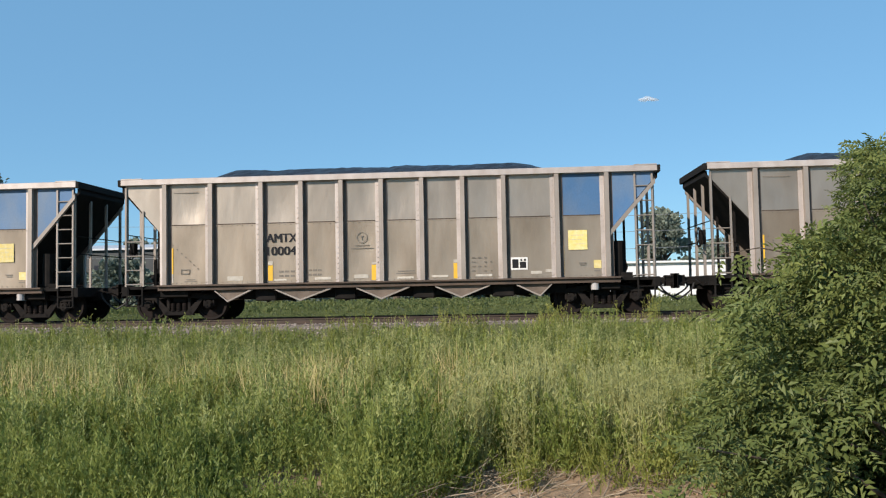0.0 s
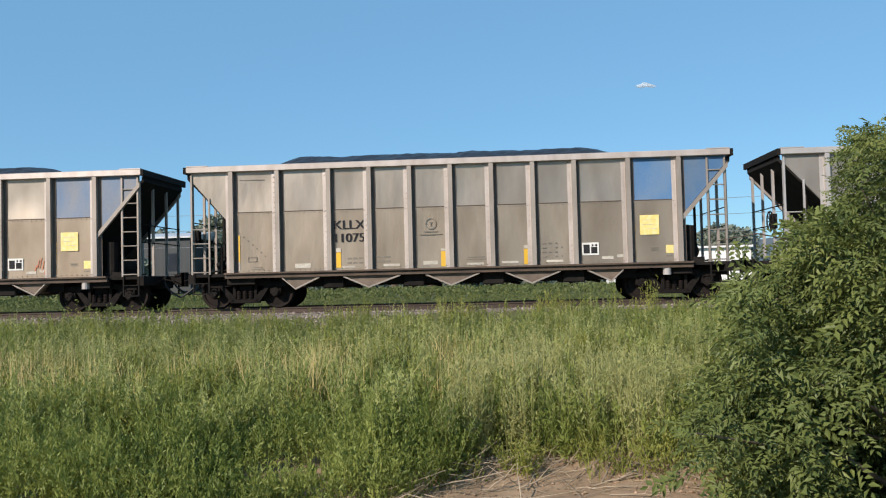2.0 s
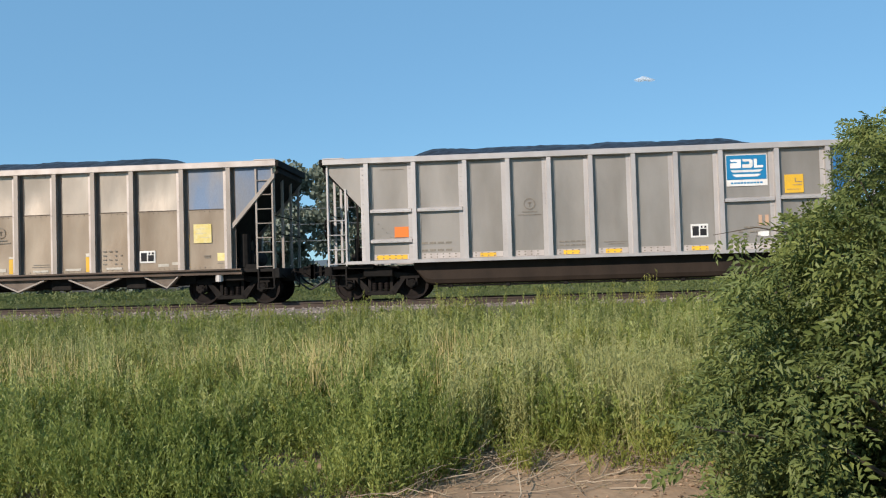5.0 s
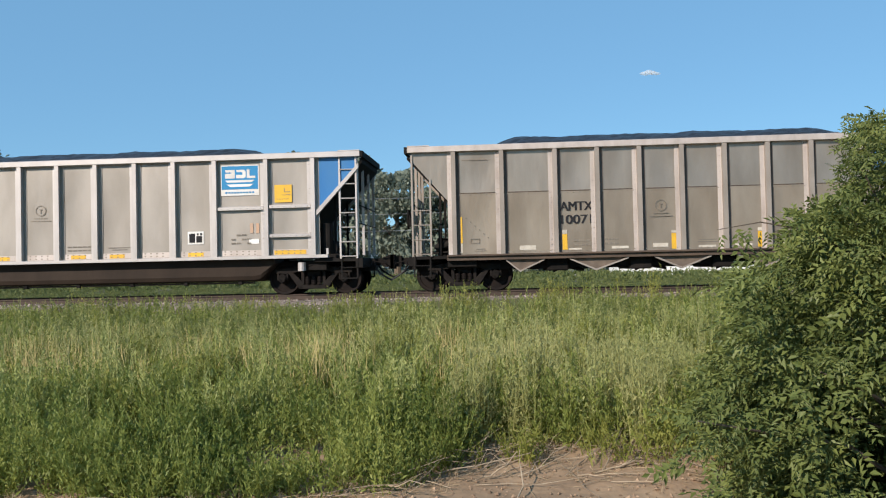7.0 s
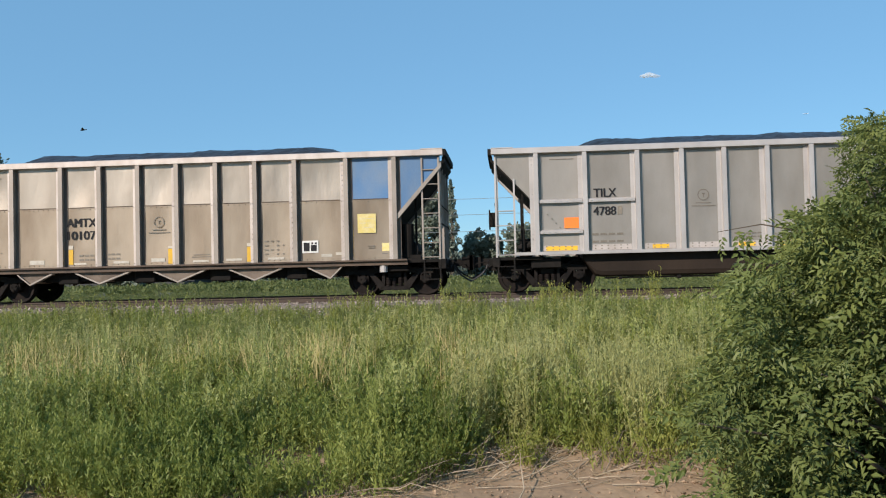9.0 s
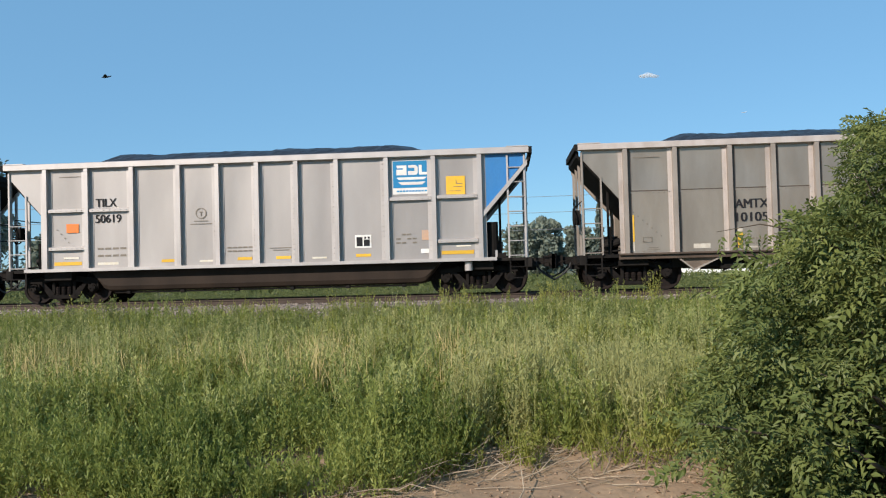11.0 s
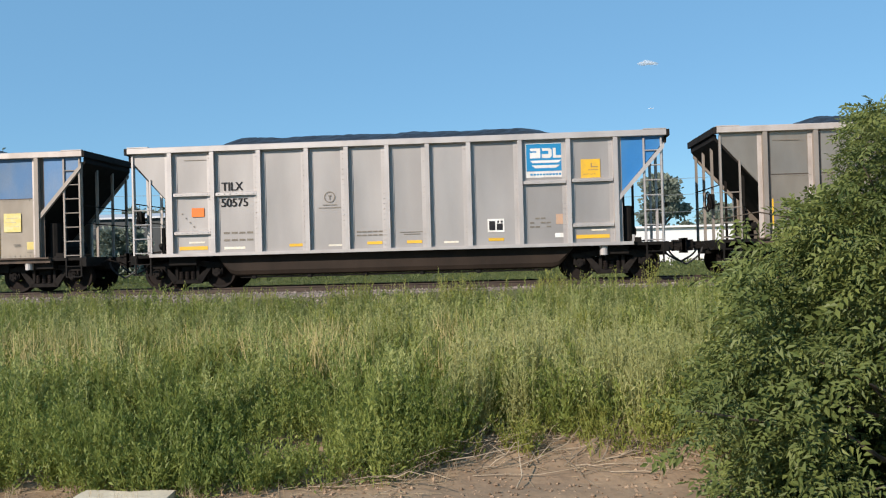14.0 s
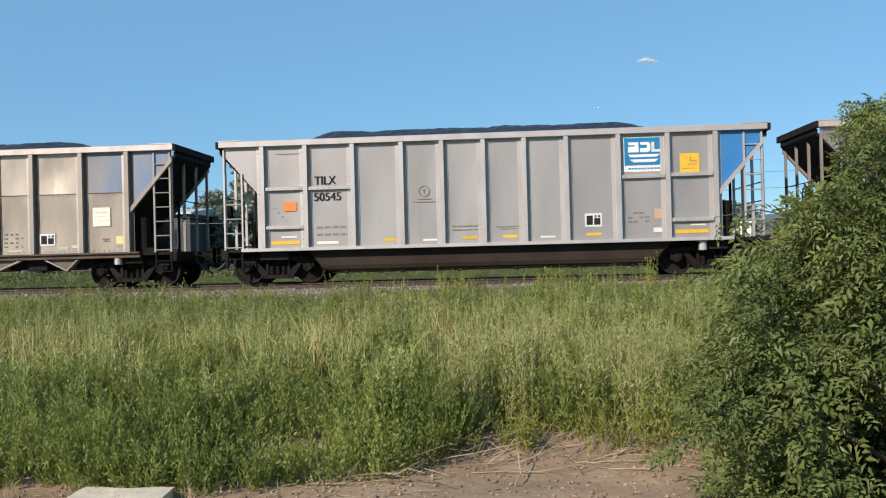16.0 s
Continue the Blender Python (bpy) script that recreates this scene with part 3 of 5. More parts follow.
def label_plate(car, x0, x1, z0, z1):
    """The black and white check plate."""
    stencil(car, "check_plate", ("check_plate", x0), [(x0, x1, z0, z1)], WHITE, "white-framed black check plate")

    def build(bm):
        w, h = x1 - x0, z1 - z0
        y = MARK - 0.005
        rect(bm, x0 + 0.10 * w, x0 + 0.46 * w, z0 + 0.14 * h, z0 + 0.84 * h, y)
        rect(bm, x0 + 0.54 * w, x0 + 0.9 * w, z0 + 0.14 * h, z0 + 0.64 * h, y)
        rect(bm, x0 + 0.58 * w, x0 + 0.68 * w, z0 + 0.7 * h, z0 + 0.86 * h, y)
        rect(bm, x0 + 0.78 * w, x0 + 0.9 * w, z0 + 0.7 * h, z0 + 0.86 * h, y)
    part("check_plate_print", shared(("check_print", x0), build, BLACK_PAINT), car)


def letters(car, text, x, z, w, h, bold=0.013):
    me = text_mesh(text, w, h, BLACK_PAINT, bold)
    part("lettering", me, car, "black stencilled letters", at=(x, MARK - 0.006, z))


def hopper_car(mark, number, placard, graffiti=False, sheet_low=DUSTY_LOW, blue=BLUE_DULL):
    car = new("hopper_car")
    common_frame(car, "hopper", DUSTY_UP, DUSTY_RIB, blue, RIBS_A)
    for i in range(10):
        x0, x1 = RIBS_A[i] + 0.075, RIBS_A[i + 1] - 0.075
        make_panel(car, blue if i == 9 else DUSTY_UP, "upper_panel", x0, x1, SEAM, CHORD, (CHORD - 0.05,))
        make_panel(car, sheet_low, "lower_panel", x0, x1, FLOOR, SEAM - 0.012, (SEAM - 0.05, FLOOR + 0.05))

    def seam(bm):
        box(bm, -6.1, 6.0, -SIDE - 0.010, -SIDE, SEAM - 0.016, SEAM + 0.006)
    part("seam_strip", shared("seam_strip", seam, RUST_SILL), car)

    def sill(s):
        def build(bm):
            prism_x(bm, [(s * (OUT - 0.01), FLOOR), (s * (OUT - 0.01), FLOOR - 0.045), (s * (SIDE + 0.06), FLOOR - 0.05), (s * (SIDE + 0.06), 0.85), (s * (SIDE - 0.06), 0.85), (s * (SIDE - 0.06), FLOOR)], -6.4, 6.4)
        return build
    for s in (-1, 1):
        part("side_sill", shared(("side_sill", s), sill(s), RUST_SILL), car, "rust-brown side sill")

    def hopper_shape(x0, xa, x1, y0, y1):
        def build(bm):
            prism(bm, [(x0, 0.88), (x1, 0.88), (xa + 0.06, 0.56), (xa - 0.06, 0.56)], y0, y1)
        return build

    def lip_shape(x0, xa, x1):
        def build(bm):
            for a, b in (((x0, 0.86), (xa, 0.55)), ((xa, 0.55), (x1, 0.86))):
                prism(bm, [a, b, (b[0], b[1] - 0.045), (a[0], a[1] - 0.045)], -1.44, -1.30)
        return build
    for k, (x0, xa, x1) in enumerate(((-4.80, -4.42, -3.75), (-3.08, -2.37, -1.50), (-0.80, -0.10, 0.68), (1.38, 2.10, 2.88), (3.60, 4.24, 4.56))):
        for y0, y1 in ((-1.36, -0.34), (0.34, 1.36)):
            part("hopper_gate", shared(("hopper_gate", k, y0), hopper_shape(x0, xa, x1, y0, y1), GATE), car)
        part("gate_lip", shared(("gate_lip", k), lip_shape(x0, xa, x1), DUSTY_RIB), car)

    part("operating_shaft", shared("operating_shaft", lambda q: tube(q, ((-4.6, -0.75, 0.62), (4.6, -0.75, 0.62)), 0.05, 8), GRIME_SHADE), car)
    part("operating_shaft", shared("far_shaft", lambda q: tube(q, ((-5.0, 0.9, 0.66), (5.0, 0.9, 0.66)), 0.035, 8), GRIME_SHADE), car)
    # dark slab, deepened to fill in the shaded band below the sill
    part("floor_plate", shared("floor_plate", lambda q: box(q, -4.95, 4.95, -1.12, 1.12, 0.60, 0.93), GRIME_SHADE), car)
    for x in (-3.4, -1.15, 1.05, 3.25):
        part("cross_ridge", shared("cross_ridge", lambda q: box(q, -0.3, 0.3, -1.2, 1.2, 0.52, 0.88), GRIME_SHADE, 0.03), car, at=(x, 0, 0))
        part("gate_lever", shared("gate_lever", lambda q: tube(q, ((-0.1, -0.75, 0.5), (0.2, -0.75, 0.62), (0.75, -0.8, 0.52)), 0.04), GRIME_SHADE), car, at=(x, 0, 0))

    stencil(car, "yellow_strip", "yellow_strips_a", [(-6.06, -5.97, 1.32, 2.04), (-3.27, -3.13, 1.08, 1.50), (-0.36, -0.23, 1.04, 1.46), (1.90, 2.02, 1.04, 1.46), (4.84, 4.91, 1.06, 2.02)], YELLOW, "yellow reflective strips")
    stencil(car, "white_strip", "white_strips_a", [(-6.06, -5.97, 1.06, 1.31), (-3.27, -3.13, 1.51, 1.62), (-0.36, -0.23, 1.47, 1.53), (1.90, 2.02, 1.47, 1.56), (-4.42, -3.98, 1.10, 1.22), (-3.1, -2.75, 1.07, 1.12),
            (-1.95, -1.50, 1.08, 1.15), (-0.85, -0.45, 1.10, 1.20), (0.35, 0.8, 1.06, 1.12), (1.3, 1.75, 1.08, 1.14), (2.5, 2.95, 1.08, 1.14), (4.0, 4.3, 1.12, 1.2), (4.4, 4.58, 1.16, 1.24)], DULL_WHITE, "pale reflective strips")
    faint = [(-5.75, -5.5, 1.30, 1.33), (-5.75, -5.5, 1.42, 1.44), (-5.75, -5.73, 1.3, 1.44), (-5.52, -5.5, 1.3, 1.44), (-5.6, -5.35, 1.14, 1.16), (-5.65, -5.3, 1.09, 1.11)]
    faint += [(-2.95 + 0.16 * i, -2.83 + 0.16 * i, z, z + 0.05) for i in range(3) for z in (1.18, 1.30)]
    faint += [(-2.15 + 0.14 * i, -2.04 + 0.14 * i, z, z + 0.05) for i in range(3) for z in (1.20, 1.32)]
    faint += [(2.4 + 0.17 * i, 2.5 + 0.15 * i, z, z + 0.035) for i in range(4) for z in (1.22, 1.34, 1.46, 1.58) if (i * 7 + int(z * 50)) % 4]
    faint += [(0.32, 0.9, 1.20, 1.22), (0.36, 0.84, 1.26, 1.28), (-5.95, -5.25, 3.58, 3.60)]
    faint += [(-6.0 + 0.12 * i, -5.97 + 0.12 * i, 2.10 - 0.11 * i, 2.13 - 0.11 * i) for i in range(7)]
    faint += [(5.3, 5.5, 1.38, 1.40), (5.32, 5.5, 1.33, 1.35), (5.6 + 0.1, 5.86, 1.16, 1.18)]
    stencil(car, "worn_stencil", "worn_stencil_a", faint, FAINT, "worn black stencil bars")
    stencil(car, "placard", "placard_a", [(5.03, 5.54, 1.75, 2.28)], PALE_YELLOW if placard == "yellow" else PALE_WHITE, f"pale {placard} square placard")
    stencil(car, "worn_stencil", "placard_print_a", [(5.10, 5.46, 2.14, 2.15), (5.08, 5.40, 2.02, 2.03), (5.2, 5.48, 1.90, 1.91)], DULL_WHITE, "worn print on the placard", MARK - 0.005)
    stencil(car, "small_placard", "small_placard_a", [(5.70, 5.90, 1.24, 1.46)], PALE_YELLOW, "small faded yellow placard")
    label_plate(car, 3.46, 3.92, 1.24, 1.58)
    ring_mark(car, -0.62, 2.22, 0.155)
    if mark:
        letters(car, mark, -3.30, 2.14, 0.86, 0.24)
        letters(car, number, -3.28, 1.78, 0.82, 0.24)
    if graffiti:
        scrawl(car)
    tagged(car, "dusty tan coal hopper car with " + ("black and red scrawls on it" if graffiti else f"blue end panel and {placard} placard"), "rail car", "cars of the coal train")
    return car


def scrawl(car):
    def loops(bm):
        for cx, cz, rx, rz, turns in ((-0.15, 1.42, 0.38, 0.36, 1.2), (0.1, 1.3, 0.2, 0.2, 0.9), (0.75, 1.45, 0.10, 0.36, 1.0), (1.15, 1.35, 0.24, 0.30, 1.1), (1.3, 1.55, 0.2, 0.15, 0.8), (1.75, 1.38, 0.16, 0.34, 1.0), (2.05, 1.2, 0.22, 0.14, 0.8)):
            pts = []
            for k in range(int(20 * turns)):
                a = 1.0 + k / 20 * 2 * math.pi
                pts.append((cx + rx * math.cos(a) + 0.05 * math.sin(3 * a), MARK - 0.006, cz + rz * math.sin(a) + 0.03 * math.cos(2 * a)))
            for p0, p1 in zip(pts, pts[1:]):
                d = (Vector(p1) - Vector(p0)).normalized().cross(Vector((0, 1, 0))) * 0.016
                q = [bm.verts.new(Vector(c) + e) for c, e in ((p0, d), (p1, d), (p1, -d), (p0, -d))]
                bm.faces.new(q)
    tagged(part("graffiti", shared("graffiti", loops, GRAFFITI), car, "black sprayed outline scrawl"), kind="stuff")

    def red(bm):
        for x0, z0 in ((-4.7, 1.15), (4.25, 1.2)):
            for k in range(9):
                x = x0 + k * 0.07
                h = 0.18 + 0.2 * abs(math.sin(k * 2.3))
                q = [bm.verts.new(c) for c in ((x, MARK - 0.006, z0 + 0.1 * math.sin(k)), (x + 0.03, MARK - 0.006, z0 + 0.1 * math.sin(k)), (x + 0.09, MARK - 0.006, z0 + h), (x + 0.06, MARK - 0.006, z0 + h))]
                bm.faces.new(q)
    tagged(part("red_graffiti", shared("red_graffiti", red, GRAFFITI_RED), car, "faded red sprayed scrawl"), kind="stuff")


def tub_car(mark, number, older):
    car = new("gondola_car")
    sheet = SILVER_OLD if older else SILVER
    ribs = RIBS_C if older else RIBS_B
    common_frame(car, "tub", sheet, SILVER_RIB, BLUE, ribs)
    for i in range(10):
        x0, x1 = ribs[i] + 0.075, ribs[i + 1] - 0.075
        make_panel(car, sheet, "side_panel", x0, x1, FLOOR, CHORD, (CHORD - 0.05,))

    def stiffener(i, z):
        x0, x1 = ribs[i] + 0.08, ribs[i + 1] - 0.08

        def build(bm):
            prism_x(bm, [(-SIDE, z - 0.05), (-SIDE - 0.10, z - 0.05), (-SIDE - 0.10, z + 0.03), (-SIDE, z + 0.06)], x0, x1)
            for k in range(7):
                x = x0 + (k + 0.5) * (x1 - x0) / 7
                box(bm, x - 0.014, x + 0.014, -SIDE - 0.115, -SIDE - 0.098, z - 0.02, z + 0.01)
        part("stiffener", shared(("stiffener", i, z, older), build, SILVER_RIB), car)

    def sill(s):
        def build(bm):
            prism_x(bm, [(s * (OUT - 0.005), FLOOR), (s * (OUT - 0.005), FLOOR - 0.09), (s * (SIDE - 0.06), FLOOR - 0.09), (s * (SIDE - 0.06), FLOOR)], -6.85, 6.5)
            prism_x(bm, [(s * (OUT - 0.01), FLOOR + 0.18), (s * (OUT - 0.01), FLOOR), (s * (OUT - 0.05), FLOOR), (s * (OUT - 0.05), FLOOR + 0.18)], 6.46, 6.52)
        return build
    for s in (-1, 1):
        part("side_sill", shared(("bright_sill", s), sill(s), SILVER_RIB), car, "bright aluminium side sill")

    if older:      # the older cars have a shallower body, higher at the sill and lower at the top
        for ob in car.children:
            if ob.name.split(".")[0] in ("rib", "top_chord", "end_chord", "end_panel", "slope_flange", "slope_sheet", "far_side", "side_panel", "side_sill", "end_post"):
                ob.scale.z, ob.location.z = 0.951, 0.145
    for i, z in ((0, 2.47), (0, 1.64), (1, 2.47), (8, 2.44), (9, 2.47), (9, 1.66)) if older else ((0, 2.65), (0, 1.58), (1, 2.64), (8, 2.68), (9, 2.70), (9, 1.49)):
        stiffener(i, z)

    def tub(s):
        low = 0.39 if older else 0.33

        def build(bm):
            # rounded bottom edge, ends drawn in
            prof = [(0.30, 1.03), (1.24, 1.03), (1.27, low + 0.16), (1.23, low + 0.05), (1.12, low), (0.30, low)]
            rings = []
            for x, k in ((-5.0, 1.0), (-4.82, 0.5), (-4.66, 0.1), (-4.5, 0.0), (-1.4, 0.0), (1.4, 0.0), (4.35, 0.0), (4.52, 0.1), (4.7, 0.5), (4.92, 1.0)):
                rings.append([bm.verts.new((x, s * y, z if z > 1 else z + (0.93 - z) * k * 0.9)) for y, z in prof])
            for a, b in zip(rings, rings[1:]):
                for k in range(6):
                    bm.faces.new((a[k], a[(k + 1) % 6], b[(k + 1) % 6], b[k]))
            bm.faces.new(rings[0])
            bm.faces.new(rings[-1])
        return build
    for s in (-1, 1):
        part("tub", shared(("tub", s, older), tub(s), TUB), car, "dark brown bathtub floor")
    low = 0.39 if older else 0.33
    part("drain_pipe", shared(("drain_pipe", older), lambda q: tube(q, ((-4.4, -1.1, low - 0.03), (4.3, -1.1, low - 0.03)), 0.028, 6), GRIME_SHADE), car)
    for x in np.linspace(-4.0, 3.9, 6):
        part("pipe_clamp", shared("pipe_clamp", lambda q: box(q, -0.06, 0.06, -0.07, 0.07, -0.05, 0.06), GRIME_SHADE, 0.015), car, at=(x, -1.1, low - 0.03))

    # sign: blue field with plain white shapes and a white strip below
    fx, fz, fh = (3.50, 2.98, 0.65) if older else (3.70, 2.98, 0.74)
    tag = "c" if older else "b"
    stencil(car, "sign", "sign_field_" + tag, [(fx, fx + 1.04, fz, fz + fh)], SIGN_BLUE, "blue sign with plain white shapes")
    z0 = fz - 0.175
    stencil(car, "sign_strip", "sign_strip_" + tag, [(fx, fx + 1.04, z0, fz - 0.005), (fx - 0.02, fx, z0, fz + fh + 0.02), (fx + 1.04, fx + 1.06, z0, fz + fh + 0.02), (fx - 0.02, fx + 1.06, fz + fh, fz + fh + 0.025)], WHITE, "white strip under the sign")
    stencil(car, "sign_print", "sign_print_" + tag, [(fx + 0.10 + 0.085 * i, fx + 0.165 + 0.085 * i, z0 + 0.06, z0 + 0.105) for i in range(10)], SIGN_BLUE, "small plain bars", MARK - 0.004)

    y = MARK - 0.004
    tall = fh / 0.74
    for k, outline in enumerate((
            [(0.10, 0.35), (0.38, 0.35), (0.38, 0.62), (0.10, 0.62), (0.12, 0.545), (0.28, 0.545), (0.28, 0.505), (0.10, 0.505)],
            [(0.42, 0.35), (0.64, 0.35), (0.69, 0.40), (0.69, 0.57), (0.64, 0.62), (0.42, 0.62), (0.44, 0.545), (0.60, 0.545), (0.60, 0.46), (0.42, 0.46)],
            [(0.72, 0.35), (0.96, 0.35), (0.96, 0.42), (0.80, 0.42), (0.80, 0.62), (0.72, 0.62)],
            [(0.10, 0.29), (0.94, 0.29), (0.86, 0.22), (0.16, 0.22)], [(0.24, 0.08), (0.80, 0.08), (0.90, 0.16), (0.14, 0.16)])):
        part("sign_shape", shared(("sign_shape", k, older), lambda q, o=[(fx + u, fz + w * tall) for u, w in outline]: prism(q, o, y - 0.004, y), WHITE), car)
    if older:
        stencil(car, "placard", "placard_c", [(5.00, 5.49, 2.58, 3.07)], YELLOW, "yellow square placard")
        stencil(car, "orange_placard", "placard_orange_c", [(-5.49, -5.10, 1.73, 2.02)], ORANGE, "orange square placard")
        stencil(car, "white_box", "white_box_c", [(4.26, 4.54, 1.45, 1.58)], WHITE)
        stencil(car, "faded_placard", "faded_placard_c", [(4.29, 4.38, 1.74, 2.02), (4.46, 4.55, 1.74, 2.02)], FADED_ORANGE, "small faded orange placard")
        label_plate(car, 2.50, 2.96, 1.47, 1.83)
        white = [(ribs[i] + 0.17, ribs[i + 1] - 0.18, 1.12, 1.27) for i in range(10)]
        stencil(car, "white_strip", "white_strips_b", white, FLANGE, "dirty white reflective strip")
        stencil(car, "worn_stencil", "strip_dots", [(q[0] + 0.06 + 0.17 * i, q[0] + 0.10 + 0.17 * i, z, z + 0.028) for q in white for i in range(int((q[1] - q[0]) / 0.17)) for z in (1.145, 1.225)], FAINT, "worn dark bolt marks", MARK - 0.005)
        strips = [(-6.0, -5.15, 1.13, 1.25), (4.97, 5.87, 1.13, 1.25)]
        strips += [((a + b) / 2 - 0.22, (a + b) / 2 + 0.22, 1.13, 1.24) for i, (a, b) in enumerate(zip(ribs, ribs[1:])) if i in (2, 4, 5, 7)]
        stencil(car, "yellow_strip", "yellow_strips_b", strips, YELLOW, "yellow reflective strip", MARK - 0.004)
    else:
        stencil(car, "placard", "placard_b", [(5.16, 5.68, 2.76, 3.26)], YELLOW, "yellow square placard")
        stencil(car, "orange_placard", "placard_orange", [(-5.66, -5.30, 2.02, 2.27)], ORANGE, "orange square placard")
        stencil(car, "white_box", "white_box", [(4.42, 4.72, 1.17, 1.29)], WHITE)
        stencil(car, "faded_placard", "faded_placard", [(4.46, 4.68, 1.53, 1.80)], FADED_ORANGE, "small faded orange placard")
        label_plate(car, 2.60, 3.06, 1.36, 1.72)
        strips = [(-6.03, -5.22, 1.10, 1.20), (4.99, 5.88, 1.12, 1.22), (-2.9, -2.48, 1.12, 1.20), (-0.72, -0.30, 1.12, 1.20), (0.38, 0.80, 1.12, 1.20), (2.62, 3.04, 1.12, 1.20)]
        stencil(car, "yellow_strip", "yellow_strips_c", strips, YELLOW, "yellow reflective strip")
        stencil(car, "white_strip", "white_strips_c", [(-4.75, -4.15, 1.09, 1.16), (-1.8, -1.4, 1.1, 1.15), (1.4, 1.8, 1.1, 1.15), (-5.75, -5.3, 1.28, 1.33), (5.4, 5.8, 1.32, 1.36)], PALE_WHITE)
    px, pz = (5.00, 2.58) if older else (5.16, 2.76)
    stencil(car, "worn_stencil", "placard_print_" + tag, [(px + 0.27, px + 0.45, pz + 0.28, pz + 0.30), (px + 0.20, px + 0.45, pz + 0.20, pz + 0.215), (px + 0.06, px + 0.40, pz + 0.09, pz + 0.10), (px + 0.27, px + 0.29, pz + 0.28, pz + 0.40)], FAINT, "worn print on the placard", MARK - 0.005)
    faint = [(-4.75 + 0.22 * i, -4.58 + 0.22 * i, z, z + 0.055) for i in range(4) for z in (1.32, 1.52)]
    faint += [(-1.0 + 0.15 * i, -0.88 + 0.15 * i, z, z + 0.035) for i in range(5) for z in (1.36, 1.46)]
    faint += [(0.2, 0.85, 1.42, 1.44), (0.3, 0.75, 1.36, 1.38), (-5.85, -5.2, 3.60, 3.62)]
    faint += [(3.75 + 0.15 * i, 3.87 + 0.15 * i, z, z + 0.04) for i in range(4) for z in (1.45, 1.56, 1.68) if (i + int(z * 9)) % 3]
    faint += [(-5.95 + 0.11 * i, -5.92 + 0.11 * i, 2.1 - 0.12 * i, 2.13 - 0.12 * i) for i in range(4)]
    stencil(car, "worn_stencil", "worn_stencil_b", faint, FAINT, "worn black stencil bars")
    ring_mark(car, -1.78 if older else -1.74, 2.53 if older else 2.46, 0.155)
    if mark:
        x, z = (-4.68, 2.55) if older else (-4.78, 2.73)
        letters(car, mark, x, z, 0.60, 0.23, 0.009)
        letters(car, number, x - 0.02, 2.06 if older else 2.28, 0.60 * len(number) / 4, 0.23, 0.009)
        if len(number) == 4:
            stencil(car, "worn_letter", "worn_letter", [(-4.05, -3.93, 2.06, 2.29)], FAINT)
    tagged(car, "bare aluminium coal gondola car with " + ("dulled sides and blue sign" if older else "bright sides and blue sign"), "rail car", "cars of the coal train")
    return car


TRAIN = [
    (-1, "hopper", "", "", "yellow"), (0, "hopper", "AMTX", "10004", "yellow"), (1, "hopper", "AMTX", "10281", "yellow"), (2, "hopper", "KLLX", "11075", "yellow"),
    (3, "tub", "TILX", "47881", True), (4, "hopper", "AMTX", "10184", "yellow"), (5, "tub", "", "", True), (6, "tub", "TILX", "47775", True),
    (7, "hopper", "AMTX", "10071", "yellow"), (8, "hopper", "AMTX", "10107", "yellow"), (9, "tub", "TILX", "4788", True), (10, "tub", "TILX", "50619", False),
    (11, "hopper", "AMTX", "10105", "white"), (12, "hopper", "AMTX", "10205", "yellow"), (13, "tub", "TILX", "50575", False), (14, "hopper", "KLLX", "11019", "white"),
    (15, "tub", "TILX", "50545", False), (16, "hopper", "", "", "yellow"),
]
LOWER = {1: LOW_BROWN, 4: LOW_BROWN, 8: LOW_BROWN, 16: LOW_BROWN, 11: LOW_GREY, 12: LOW_GREY, 14: LOW_GREY}
OLDER = {q[0] for q in TRAIN if q[1] == "tub" and q[4]}
CARS = []
for number, kind, mark, digits, extra in TRAIN:
    if kind == "hopper":
        one = hopper_car(mark, digits, extra, number == 1, LOWER.get(number, DUSTY_LOW), BLUE_FRESH if number in (7, 11) else BLUE_WORN if number in (1, 4, 14) else BLUE_DULL)
    else:
        one = tub_car(mark, digits, extra)
    heap = tagged(new("coal_load", coal_heap()), "heaped black coal filling an open rail car", "coal", "coal loads of the train")
    CARS.append((number, one, heap))


